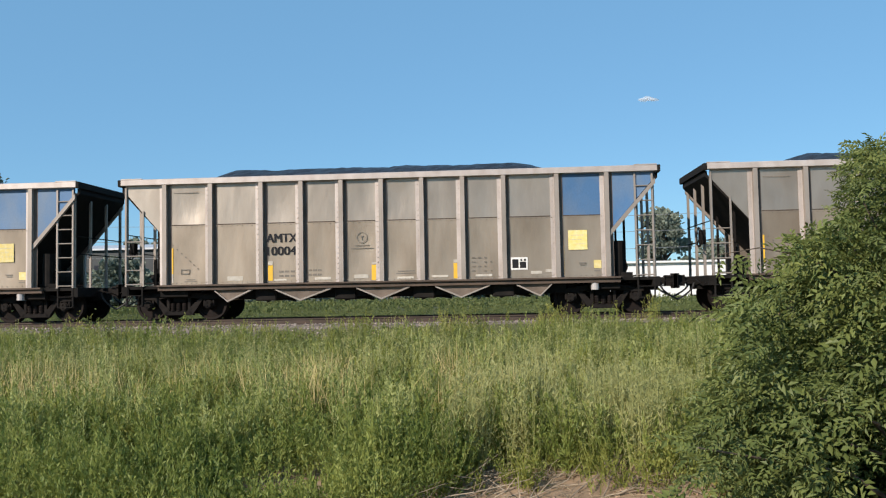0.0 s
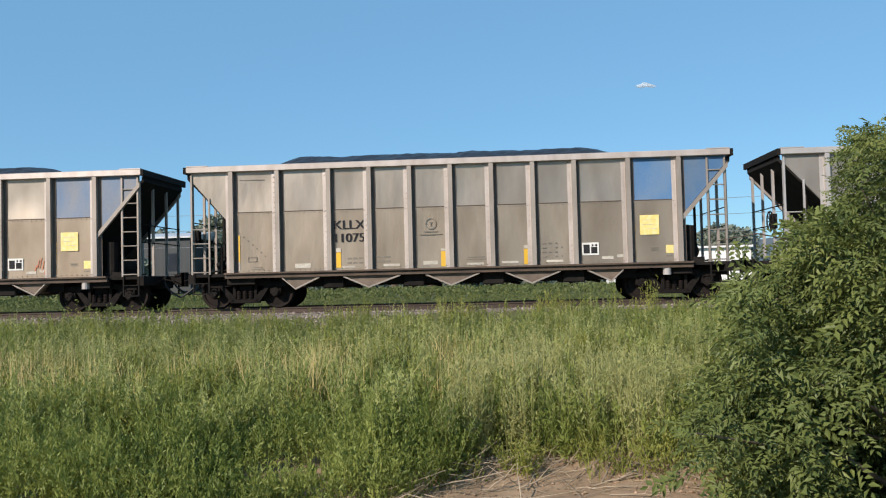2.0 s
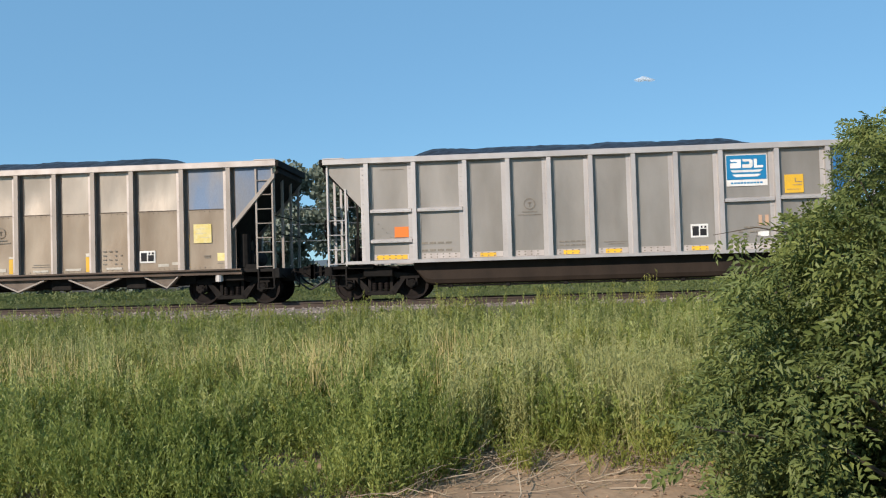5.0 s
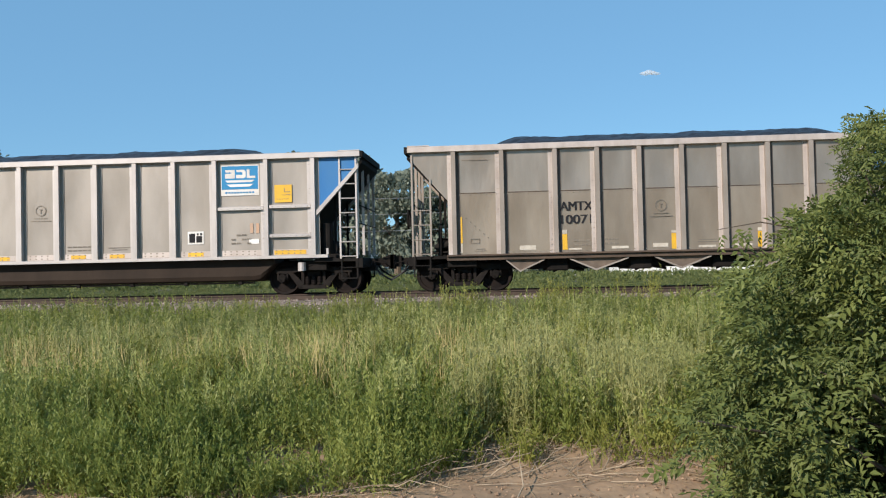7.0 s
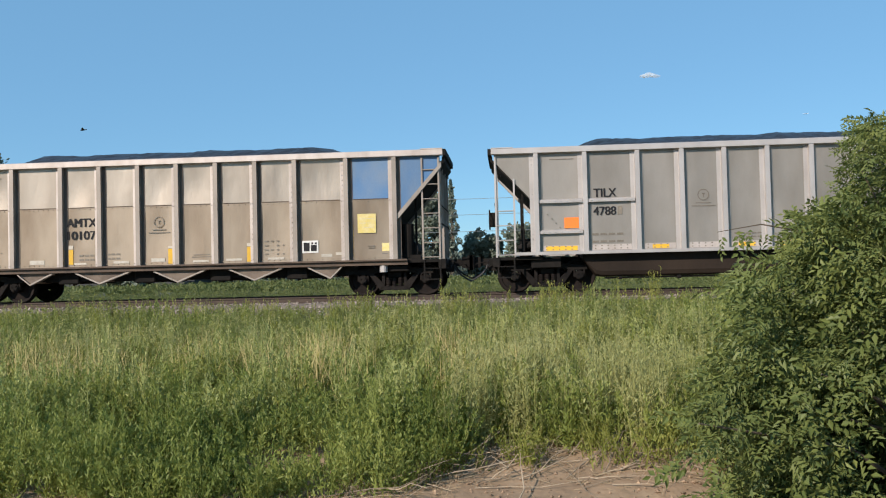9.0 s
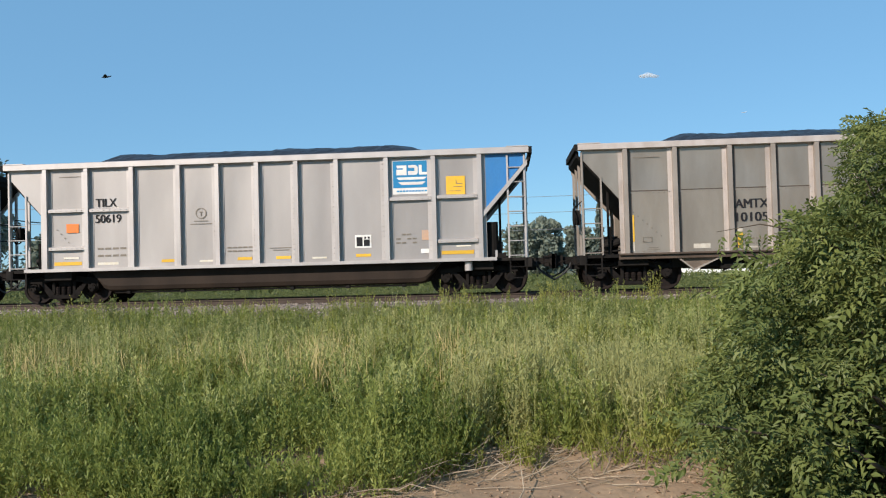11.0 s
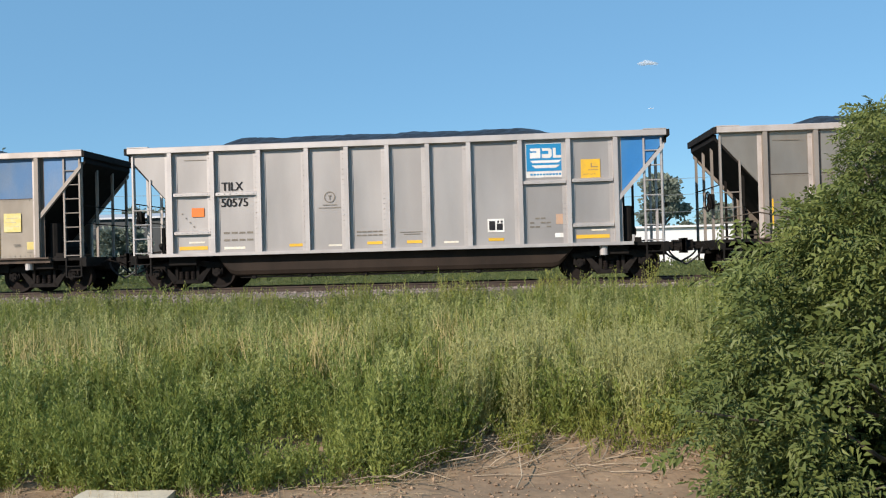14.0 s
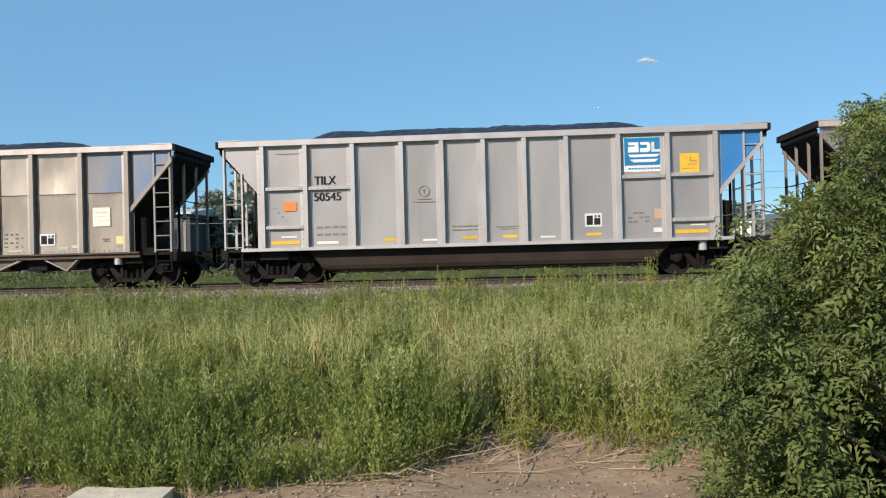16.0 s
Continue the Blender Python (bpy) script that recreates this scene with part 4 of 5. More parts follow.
# ---- ground and track ----
def soil_material():
    """Sandy dirt in front, darker weedy soil further on, mixed by broad noise."""
    m = material("ground_soil", (0.36, 0.25, 0.155), 0.95, 0.0, (0.20, 0.13, 0.078), 1.7, 0.75, 16, 1.0, (1, 1, 1), 0.0)
    n, link = m.node_tree.nodes, m.node_tree.links.new
    b = n["Principled BSDF"]
    old = b.inputs["Base Color"].links[0].from_socket
    tc, sep, no = n.new("ShaderNodeTexCoord"), n.new("ShaderNodeSeparateXYZ"), n.new("ShaderNodeTexNoise")
    link(tc.outputs["Object"], sep.inputs[0])
    link(tc.outputs["Object"], no.inputs["Vector"])
    no.inputs["Scale"].default_value = 1.4
    no.inputs["Detail"].default_value = 5
    add = n.new("ShaderNodeMath")
    add.operation = "MULTIPLY_ADD"
    add.inputs[1].default_value = 3.0
    link(no.outputs[0], add.inputs[0])
    link(sep.outputs[1], add.inputs[2])
    mr = n.new("ShaderNodeMapRange")
    mr.inputs[1].default_value, mr.inputs[2].default_value = 8.0, 9.6
    link(add.outputs[0], mr.inputs[0])
    mix = n.new("ShaderNodeMix")
    mix.data_type = "RGBA"
    mix.inputs[7].default_value = (0.10, 0.10, 0.042, 1)
    link(mr.outputs[0], mix.inputs[0])
    link(old, mix.inputs[6])
    link(mix.outputs[2], b.inputs["Base Color"])
    return m


def mesh_object(name, verts, faces, mat, smooth=False):
    me = bpy.data.meshes.new(name)
    me.from_pydata(verts, [], faces)
    me.materials.append(mat)
    if smooth:
        me.polygons.foreach_set("use_smooth", [True] * len(me.polygons))
    return new(name, me)


xs = np.concatenate([[-4000, -1000, -300, -120, -60], np.arange(-40, -6, 0.6), np.arange(-6, 5, 0.12), np.arange(5, 30.1, 0.6), [50, 120, 300, 1000, 4000]])
ys = np.concatenate([[-600, -60, -10, 0, 2, 3, 4], np.arange(4.4, 8, 0.10), np.arange(8, 30, 0.45), [34, 40, 60, 100, 200, 500, 1500, 4500]])
nx = len(xs)
ground = mesh_object("ground", [(x, y, ground_z(x, y) + (0.018 * noise.noise((x * 9, y * 9, 5)) if y < 8 else 0)) for y in ys for x in xs],
                     [(j * nx + i, j * nx + i + 1, (j + 1) * nx + i + 1, (j + 1) * nx + i) for j in range(len(ys) - 1) for i in range(nx - 1)], soil_material(), True)
tagged(ground, "bare sandy dirt running into weedy green ground", "ground", kind="structure")

BALLAST_MAT = material("ballast_bed", (0.225, 0.19, 0.155), 0.95, 0.0, (0.12, 0.10, 0.082), 6, 0.7, 30, 0.8, (1, 1, 1), 0.0)
STONE_MAT = material("ballast_stone", (0.31, 0.26, 0.22), 0.9, 0.0, (0.16, 0.13, 0.11), 9, 0.8, 40, 0.3, (1, 1, 1), 0.0)
bm = bmesh.new()
prism_x(bm, [(TRACK_Y - 3.3, -0.72), (TRACK_Y + 3.3, -0.72), (TRACK_Y + 1.75, -0.175), (TRACK_Y - 1.75, -0.175)], -250, 250)
bed = tagged(new("ballast_bed", finish(bm, BALLAST_MAT, "ballast_bed")), "grey crushed stone bed under the rails", "ballast", kind="structure")

rng = np.random.default_rng(4)


def stones(count, x_range, y_range, size, height, mat, name, label):
    octa = np.array([(1, 0, 0), (-1, 0, 0), (0, 1, 0), (0, -1, 0), (0, 0, 1), (0, 0, -1)], float)
    tri = np.array([(0, 2, 4), (2, 1, 4), (1, 3, 4), (3, 0, 4), (2, 0, 5), (1, 2, 5), (3, 1, 5), (0, 3, 5)])
    c = np.stack([rng.uniform(*x_range, count), rng.uniform(*y_range, count)], 1)
    v = octa[None] * rng.uniform(0.6, 1.3, (count, 6, 1)) * rng.uniform(*size, (count, 1, 1)) * np.array([1, 1, 0.7])
    a = rng.uniform(0, 6.28, count)
    rot = np.zeros((count, 3, 3))
    rot[:, 0, 0], rot[:, 0, 1], rot[:, 1, 0], rot[:, 1, 1], rot[:, 2, 2] = np.cos(a), -np.sin(a), np.sin(a), np.cos(a), 1
    v = np.einsum("nij,nkj->nki", rot, v)
    z = np.array([height(x, y) for x, y in c])
    v += np.concatenate([c, z[:, None]], 1)[:, None]
    f = (tri[None] + 6 * np.arange(count)[:, None, None]).reshape(-1, 3)
    ob = mesh_object(name, v.reshape(-1, 3).tolist(), f.tolist(), mat)
    return tagged(ob, label, "stones", kind="stuff")


def island_tint(mat, low, high):
    """Each loose piece of the joined mesh gets its own brightness."""
    n, link = mat.node_tree.nodes, mat.node_tree.links.new
    b = n["Principled BSDF"]
    old = b.inputs["Base Color"].links[0].from_socket
    geo, mr, hsv = n.new("ShaderNodeNewGeometry"), n.new("ShaderNodeMapRange"), n.new("ShaderNodeHueSaturation")
    mr.inputs[3].default_value, mr.inputs[4].default_value = low, high
    link(geo.outputs["Random Per Island"], mr.inputs[0])
    link(mr.outputs[0], hsv.inputs["Value"])
    link(old, hsv.inputs["Color"])
    link(hsv.outputs[0], b.inputs["Base Color"])


island_tint(STONE_MAT, 0.45, 1.5)
stones(9000, (-18, 14), (20.9, 25.6), (0.025, 0.06), lambda x, y: max(-0.72, min(-0.175, -0.175 - (abs(y - TRACK_Y) - 1.75) * 0.352)) + 0.01, STONE_MAT, "ballast_stones", "loose grey and pinkish ballast stones")
PEBBLE_MAT = material("dirt_clod", (0.31, 0.215, 0.14), 0.95, 0.0, (0.19, 0.125, 0.078), 9, 0.8, 40, 0.3, (1, 1, 1), 0.0)
island_tint(PEBBLE_MAT, 0.6, 1.5)
stones(3800, (-4.5, 3), (4.4, 7.4), (0.004, 0.020), lambda x, y: ground_z(x, y) + 0.004, PEBBLE_MAT, "dirt_clods", "small pebbles and clods on the bare dirt")

track = tagged(new("railway_track"), "single railway track with brown rails on worn wooden sleepers", "railway track", kind="structure")


def rail_shape(bm):
    prism_x(bm, [(-0.07, -0.172), (0.07, -0.172), (0.07, -0.16), (0.012, -0.14), (0.012, -0.045), (0.036, -0.035), (0.036, -0.004), (0.026, 0), (-0.026, 0), (-0.036, -0.004), (-0.036, -0.035), (-0.012, -0.045), (-0.012, -0.14), (-0.07, -0.16)], -250, 250)
    box(bm, -250, 250, -0.024, 0.024, -0.002, 0.002)


for s in (-1, 1):
    part("rail", shared("rail", rail_shape, RAIL_MAT), track, at=(0, TRACK_Y + s * 0.7525, 0))
for i in range(76):
    sl = part("sleeper", shared("sleeper", lambda q: box(q, -0.115, 0.115, -1.3, 1.3, -0.32, -0.172), SLEEPER_MAT, 0.012), track, at=(-22.5 + 0.53 * i, TRACK_Y + random.uniform(-0.04, 0.04), random.uniform(-0.006, 0.0)))
    sl.rotation_euler = (0, 0, random.uniform(-0.02, 0.02))
bm = bmesh.new()
for i in list(range(-330, 0)) + list(range(76, 400)):
    x = -22.5 + 0.53 * i
    box(bm, x - 0.115, x + 0.115, TRACK_Y - 1.3, TRACK_Y + 1.3, -0.32, -0.175)
tagged(part("far_sleepers", finish(bm, SLEEPER_MAT), track), kind="stuff")


# ---- plants ----
def leaf_quads(base, way, length, width, droop=0.25):
    """Pointed leaves, one for each row, as arrays of corners and faces."""
    n = len(base)
    way = way / np.linalg.norm(way, axis=1, keepdims=True)
    side = np.cross(way, rng.normal(size=(n, 3)))
    side /= np.linalg.norm(side, axis=1, keepdims=True)
    length, width = np.broadcast_to(length, n)[:, None], np.broadcast_to(width, n)[:, None]
    mid = base + way * length * 0.45
    tip = base + way * length - np.array([0, 0, 1]) * length * droop
    v = np.stack([base, mid + side * width, tip, mid - side * width], 1).reshape(-1, 3)
    return v, np.arange(4 * n).reshape(n, 4)


def stem_quads(foot, top, width):
    n = len(foot)
    d = top - foot
    side = np.cross(d, rng.normal(size=(n, 3)))
    side = side / np.linalg.norm(side, axis=1, keepdims=True) * np.broadcast_to(width, n)[:, None]
    v = np.stack([foot - side, foot + side, top + side * 0.5, top - side * 0.5], 1).reshape(-1, 3)
    return v, np.arange(4 * n).reshape(n, 4)


def join_object(name, pieces, mat, label, category, parent=None):
    vs, fs, k = [], [], 0
    for v, f in pieces:
        vs.append(v)
        fs.append(f + k)
        k += len(v)
    v, f = np.concatenate(vs), np.concatenate(fs)
    me = bpy.data.meshes.new(name)
    me.vertices.add(len(v))
    me.vertices.foreach_set("co", v.astype(np.float32).ravel())
    me.loops.add(f.size)
    me.loops.foreach_set("vertex_index", f.astype(np.int32).ravel())
    me.polygons.add(len(f))
    me.polygons.foreach_set("loop_start", np.arange(0, f.size, 4, dtype=np.int32))
    me.update(calc_edges=True)
    me.materials.append(mat)
    ob = new(name, me)
    ob.parent = parent
    return tagged(ob, label, category if parent is None else "", kind="stuff")


EDGE_X = np.array([-9, -5, -3.5, -2.5, -1.9, -1.5, -0.8, -0.2, 0.45, 1.25, 2.0, 8])
EDGE_Y = np.array([6.0, 5.7, 5.55, 5.42, 5.4, 5.6, 5.75, 6.5, 6.6, 6.15, 5.9, 6.2])


def spots(count, y0, y1, margin=0.9, tight=0.0):
    """Random places of the weedy strip between y0 and y1, within a wedge that spreads away from the dirt, thicker in clumps."""
    out = []
    while len(out) < count:
        y = math.sqrt(random.uniform(y0 * y0, y1 * y1))
        x = random.uniform(-0.64 * y - margin, 0.52 * y + margin)
        if y < np.interp(x, EDGE_X, EDGE_Y) + 0.12 * noise.noise((x * 4, y * 4, 0)):
            continue
        if noise.noise((x * 2.3, y * 1.5, 4.4)) < random.uniform(-0.35 + 0.5 * tight, 0.4 - 0.3 * tight) - 0.2 + 0.22 * tight:
            continue
        out.append((x, y, ground_z(x, y) - 0.01))
    return np.array(out)


def edge_spots(count):
    """Places in a row along the bare dirt."""
    out = []
    for _ in range(count):
        x = random.uniform(-5.5, -0.35)
        y = float(np.interp(x, EDGE_X, EDGE_Y)) + random.uniform(-0.12, 0.45)
        out.append((x, y, ground_z(x, y) - 0.01))
    return np.array(out)


def weeds(places, height, stems, leaves, leaf_len, leaf_w, spread, lean=0.16, low=0.08):
    """Upright leafy weeds: several stems from one foot, set with small narrow leaves."""
    n = len(places)
    h = height * rng.uniform(0.6, 1.15, n)
    h *= 1 + 0.45 * np.array([noise.noise((x * 0.8, y * 0.8, 9.1)) for x, y, _ in places])
    foot = np.repeat(places, stems, 0)
    hs = np.repeat(h, stems) * rng.uniform(0.65, 1.0, n * stems)
    ang = rng.uniform(0, 2 * math.pi, n * stems)
    out = hs * np.abs(rng.normal(lean, lean * 0.6, n * stems))
    foot = foot + np.stack([np.cos(ang), np.sin(ang), 0 * ang], 1) * rng.uniform(0, spread, n * stems)[:, None]
    top = foot + np.stack([np.cos(ang) * out, np.sin(ang) * out, hs], 1)
    sv = stem_quads(foot, top, 0.0035)
    k = np.repeat(np.arange(n * stems), leaves)
    u = low + (1 - low) * rng.uniform(0, 1, len(k)) ** 0.75
    base = foot[k] + (top[k] - foot[k]) * u[:, None]
    base += rng.normal(0, 0.026, base.shape) * (1.25 - u)[:, None]
    a = rng.uniform(0, 2 * math.pi, len(k))
    way = np.stack([np.cos(a), np.sin(a), rng.uniform(0.3, 2.4, len(k)) * (0.6 + u)], 1)
    ll = leaf_len * rng.uniform(0.55, 1.3, len(k)) * (1.15 - 0.45 * u)
    lv = leaf_quads(base, way, ll, ll * leaf_w, 0.15)
    return sv, lv


GREEN = leaf_material("weed_green", (0.122, 0.168, 0.032), (0.32, 0.35, 0.088), 0.55, 0.4, 0.9)
OLIVE = leaf_material("weed_olive", (0.17, 0.20, 0.036), (0.37, 0.36, 0.09), 0.6, 0.4, 0.7)
GREY_GREEN = leaf_material("weed_grey_green", (0.125, 0.16, 0.045), (0.28, 0.30, 0.10), 0.6, 0.4, 0.5)
YELLOW_GREEN = leaf_material("weed_yellow_green", (0.26, 0.30, 0.085), (0.46, 0.465, 0.175), 0.6, 0.35, 0.6)
# darker copy of the weed green: shade between the stalks is in the colour
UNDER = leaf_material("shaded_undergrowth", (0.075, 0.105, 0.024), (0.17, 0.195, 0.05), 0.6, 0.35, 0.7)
FAR_GREEN = leaf_material("far_weed_green", (0.085, 0.115, 0.035), (0.20, 0.22, 0.075), 0.6, 0.35, 0.5)
PALE_GREEN = leaf_material("weed_pale_green", (0.30, 0.32, 0.11), (0.50, 0.47, 0.20), 0.6, 0.4, 0.9)
STRAW = leaf_material("straw", (0.45, 0.36, 0.15), (0.58, 0.48, 0.22), 0.7, 0.2, 0.8)

random.seed(11)
s1, l1 = weeds(spots(640, 5.3, 8.8), 0.62, 7, 46, 0.058, 0.135, 0.13, 0.26, 0.08)
join_object("weed_stand", [l1, s1], GREEN, "dense leafy green weeds along the bare dirt", "weeds")
s9, l9 = weeds(edge_spots(140), 0.46, 8, 34, 0.05, 0.14, 0.12, 0.38, 0.05)
join_object("weed_stand", [l9, s9], GREEN, "low spreading green weeds edging the dirt", "weeds")
s2, l2 = weeds(spots(800, 7.0, 12.5, tight=0.7), 0.62, 6, 34, 0.075, 0.115, 0.12, 0.20, 0.12)
join_object("weed_stand", [l2, s2], OLIVE, "dense leafy olive weeds amid dry stalks", "weeds")
s3, l3 = weeds(spots(800, 6.6, 12.0, tight=1.0), 0.82, 4, 46, 0.056, 0.13, 0.10, 0.07, 0.25)
join_object("weed_stand", [l3, s3], YELLOW_GREEN, "upright yellow-green weeds going to seed", "weeds")
bright = []
while len(bright) < 540:
    x, y = random.uniform(-0.5, 2.0), random.uniform(6.3, 9.6)
    if y > np.interp(x, EDGE_X, EDGE_Y) + 0.15 and noise.noise((x * 2.5, y * 2, 1.1)) > -0.25:
        bright.append((x, y, ground_z(x, y) - 0.01))
s10, l10 = weeds(np.array(bright), 0.74, 6, 34, 0.055, 0.11, 0.05, 0.09, 0.12)
join_object("weed_stand", [l10, s10], PALE_GREEN, "bright yellow-green stalks close beside the bush", "weeds")
clump = np.array([(x, y, ground_z(x, y) - 0.02) for x, y in ((random.choice((-10.5, -6.2, -3.6, -0.9, 1.2, 3.4, 6.0, 7.6)) + random.gauss(0, 0.35), random.uniform(19.3, 20.9)) for _ in range(120))])
s11, l11 = weeds(clump, 0.84, 5, 30, 0.09, 0.11, 0.06, 0.14, 0.1)
join_object("weed_stand", [l11, s11], OLIVE, "scattered taller weeds standing before the ballast", "weeds")
s4, l4 = weeds(spots(1500, 11.5, 19.7), 0.76, 5, 30, 0.095, 0.11, 0.07, 0.11, 0.12)
join_object("weed_stand", [l4, s4], GREY_GREEN, "grey-green weeds reaching to the ballast", "weeds")
s5, l5 = weeds(np.array([q for q in spots(1500, 11.0, 19.6) if noise.noise((q[0] * 0.45, q[1] * 0.45, 6.6)) > 0.12]), 0.80, 5, 24, 0.105, 0.12, 0.15, 0.18, 0.12)
join_object("weed_stand", [l5, s5], GREEN, "darker green clumps of weeds below the ballast", "weeds")
s8, l8 = weeds(spots(520, 9.0, 19.5, tight=1.0), 0.84, 4, 32, 0.08, 0.11, 0.05, 0.08, 0.25)
join_object("weed_stand", [l8, s8], OLIVE, "taller pale seeding weeds amid the field", "weeds")

s13, l13 = weeds(spots(900, 8.6, 13.0, tight=1.0), 0.84, 3, 52, 0.042, 0.15, 0.10, 0.05, 0.35)
join_object("weed_stand", [l13, s13], PALE_GREEN, "narrow pale green plumes standing amid the weeds", "weeds")
s14, l14 = weeds(spots(460, 12.0, 19.4, tight=1.0), 0.82, 4, 36, 0.062, 0.15, 0.12, 0.05, 0.35)
join_object("weed_stand", [l14, s14], PALE_GREEN, "far pale green plumes before the ballast", "weeds")


def grass(places, blades, height, width, spread, lean):
    k = np.repeat(places, blades, 0)
    n = len(k)
    a = rng.uniform(0, 2 * math.pi, n)
    r = rng.uniform(0, spread, n)
    foot = k + np.stack([np.cos(a) * r, np.sin(a) * r, 0 * a], 1)
    h = height * rng.uniform(0.55, 1.15, n)
    o = h * rng.normal(0, lean, n)
    b = rng.uniform(0, 2 * math.pi, n)
    mid = foot + np.stack([np.cos(b) * o * 0.4, np.sin(b) * o * 0.4, h * 0.6], 1)
    top = foot + np.stack([np.cos(b) * o, np.sin(b) * o, h], 1)
    side = np.stack([np.cos(a), np.sin(a) * 0.4, 0 * a], 1) * np.broadcast_to(width, n)[:, None]
    v = np.stack([foot - side, foot + side, mid + side * 0.8, mid - side * 0.8, top + side * 0.25, top - side * 0.25], 1).reshape(-1, 3)
    i = 6 * np.arange(n)[:, None]
    return v, np.concatenate([i + np.array([0, 1, 2, 3]), i + np.array([3, 2, 4, 5])])


dry = [p for p in spots(1350, 7.5, 12.8) if noise.noise((p[0] * 0.8, p[1] * 0.6, 8.0)) > (0.27 if p[0] < 0.2 else 0.6) or math.hypot(p[0] + 2.6, (p[1] - 9.5) * 0.6) < 0.8 or math.hypot(p[0] + 6.2, (p[1] - 10) * 0.6) < 0.7]
join_object("dry_grass", [grass(np.array(dry), 8, 0.74, 0.0055, 0.16, 0.25)], STRAW, "pale straw stalks of dry grass standing amid weeds", "grass")
join_object("tall_grass", [grass(spots(1100, 7.5, 19.6), 8, 0.60, 0.0065, 0.14, 0.3)], UNDER, "tall olive-green grass blades darkened for shade under the weeds", "grass")
join_object("tall_grass", [grass(spots(800, 6.4, 12.0), 8, 0.45, 0.004, 0.12, 0.4)], UNDER, "tall green grass blades darkened for shade amid the weeds", "grass")
# beyond the track
far = np.stack([rng.uniform(-45, 35, 5200), rng.uniform(28.5, 46, 5200), np.full(5200, -0.6)], 1)
s6, l6 = weeds(far, 0.5, 4, 14, 0.10, 0.12, 0.3, 0.14)
join_object("weed_stand", [l6, s6], FAR_GREEN, "green weeds beyond the railway track", "weeds")
far = np.stack([rng.uniform(-70, 60, 3600), rng.uniform(46, 92, 3600), np.full(3600, -0.6)], 1)
s7, l7 = weeds(far, 0.6, 4, 7, 0.3, 0.22, 0.5, 0.14)
join_object("weed_stand", [l7, s7], FAR_GREEN, "far green weeds on the open ground", "weeds")

# dead twigs and litter at the edge of the weeds
LITTER = leaf_material("dry_litter", (0.22, 0.165, 0.10), (0.42, 0.33, 0.20), 0.8, 0.1, 2.0)
TWIG = material("dead_twig", (0.36, 0.285, 0.20), 0.85, 0.0, (0.2, 0.15, 0.105), 12, 0.7, 60, 0.3, (1, 1, 1), 0.3)
random.seed(21)
for i in range(76):
    x = random.gauss(0.25, 0.65)
    y = float(np.interp(x, EDGE_X, EDGE_Y)) + random.triangular(-0.8, 0.3, 0.0)
    a, ln = random.gauss(0.35, 0.7), random.uniform(0.18, 0.85)
    bm = bmesh.new()
    pts, r = [], random.uniform(0.002, 0.0055)
    for k in range(5):
        u = k / 4
        px = x + math.cos(a) * ln * (u - 0.5) + random.uniform(-0.02, 0.02)
        py = y + math.sin(a) * ln * (u - 0.5) + random.uniform(-0.02, 0.02)
        pts.append((px, py, ground_z(px, py) + 0.015 + (0.22 if i % 3 == 0 else 0.04) * u * random.uniform(0.5, 1)))
    tube(bm, pts, [r, r, r * 0.8, r * 0.6, r * 0.35], 5)
    if i % 2:
        q = Vector(pts[2])
        tube(bm, [q, q + Vector((random.uniform(-0.12, 0.12), random.uniform(-0.1, 0.1), random.uniform(0.03, 0.14)))], [r * 0.6, r * 0.3], 4)
    tagged(new("twig", finish(bm, TWIG, "twig")), "dry pale broken twig lying on the dirt", "twig", "dead twigs on the dirt")
tuft = np.array([(x, y, ground_z(x, y)) for x, y in ((x, float(np.interp(x, EDGE_X, EDGE_Y)) + random.triangular(-0.55, 0.3, 0.1)) for x in (random.uniform(-3.6, 1.9) for _ in range(60)))])
join_object("dry_tufts", [grass(tuft, 9, 0.11, 0.0018, 0.07, 0.7)], LITTER, "short dry tufts of grass along the bare dirt", "grass")
low = np.array([(x, y, ground_z(x, y)) for x, y in ((x, float(np.interp(x, EDGE_X, EDGE_Y)) + random.uniform(-0.35, 0.25)) for x in (random.uniform(-0.5, 1.6) for _ in range(34)))])
s12, l12 = weeds(low, 0.30, 5, 22, 0.045, 0.14, 0.06, 0.4, 0.05)
join_object("weed_stand", [l12, s12], OLIVE, "small straggling weeds on the bare dirt", "weeds")
litter = np.stack([rng.uniform(-3.8, 1.9, 3800), rng.uniform(5.2, 7.2, 3800)], 1)
litter = np.array([(x, y, ground_z(x, y) + 0.012) for x, y in litter if np.interp(x, EDGE_X, EDGE_Y) - 0.55 - 0.3 * random.random() < y < np.interp(x, EDGE_X, EDGE_Y) + 0.3])
a = rng.uniform(0, 6.28, len(litter))
end = litter + np.stack([np.cos(a), np.sin(a), rng.uniform(-0.05, 0.35, len(a))], 1) * rng.uniform(0.03, 0.13, (len(a), 1))
join_object("dry_litter", [stem_quads(litter, end, 0.0018)], LITTER, "thin dry straw litter on the dirt", "litter")

# concrete slab
CONCRETE = material("pale_concrete", (0.70, 0.60, 0.44), 0.9, 0.0, (0.52, 0.43, 0.31), 5, 0.6, 40, 0.4, (1, 1, 1), 0.0)
bm = bmesh.new()
box(bm, -0.30, 0.28, -0.5, 0.0, -0.16, 0.0)
bmesh.ops.subdivide_edges(bm, edges=bm.edges[:], cuts=5, use_grid_fill=True)
for v in bm.verts:
    v.co += 0.015 * noise.noise_vector(v.co * 4) * (1 if abs(v.co.z) < 0.15 else 0.4)
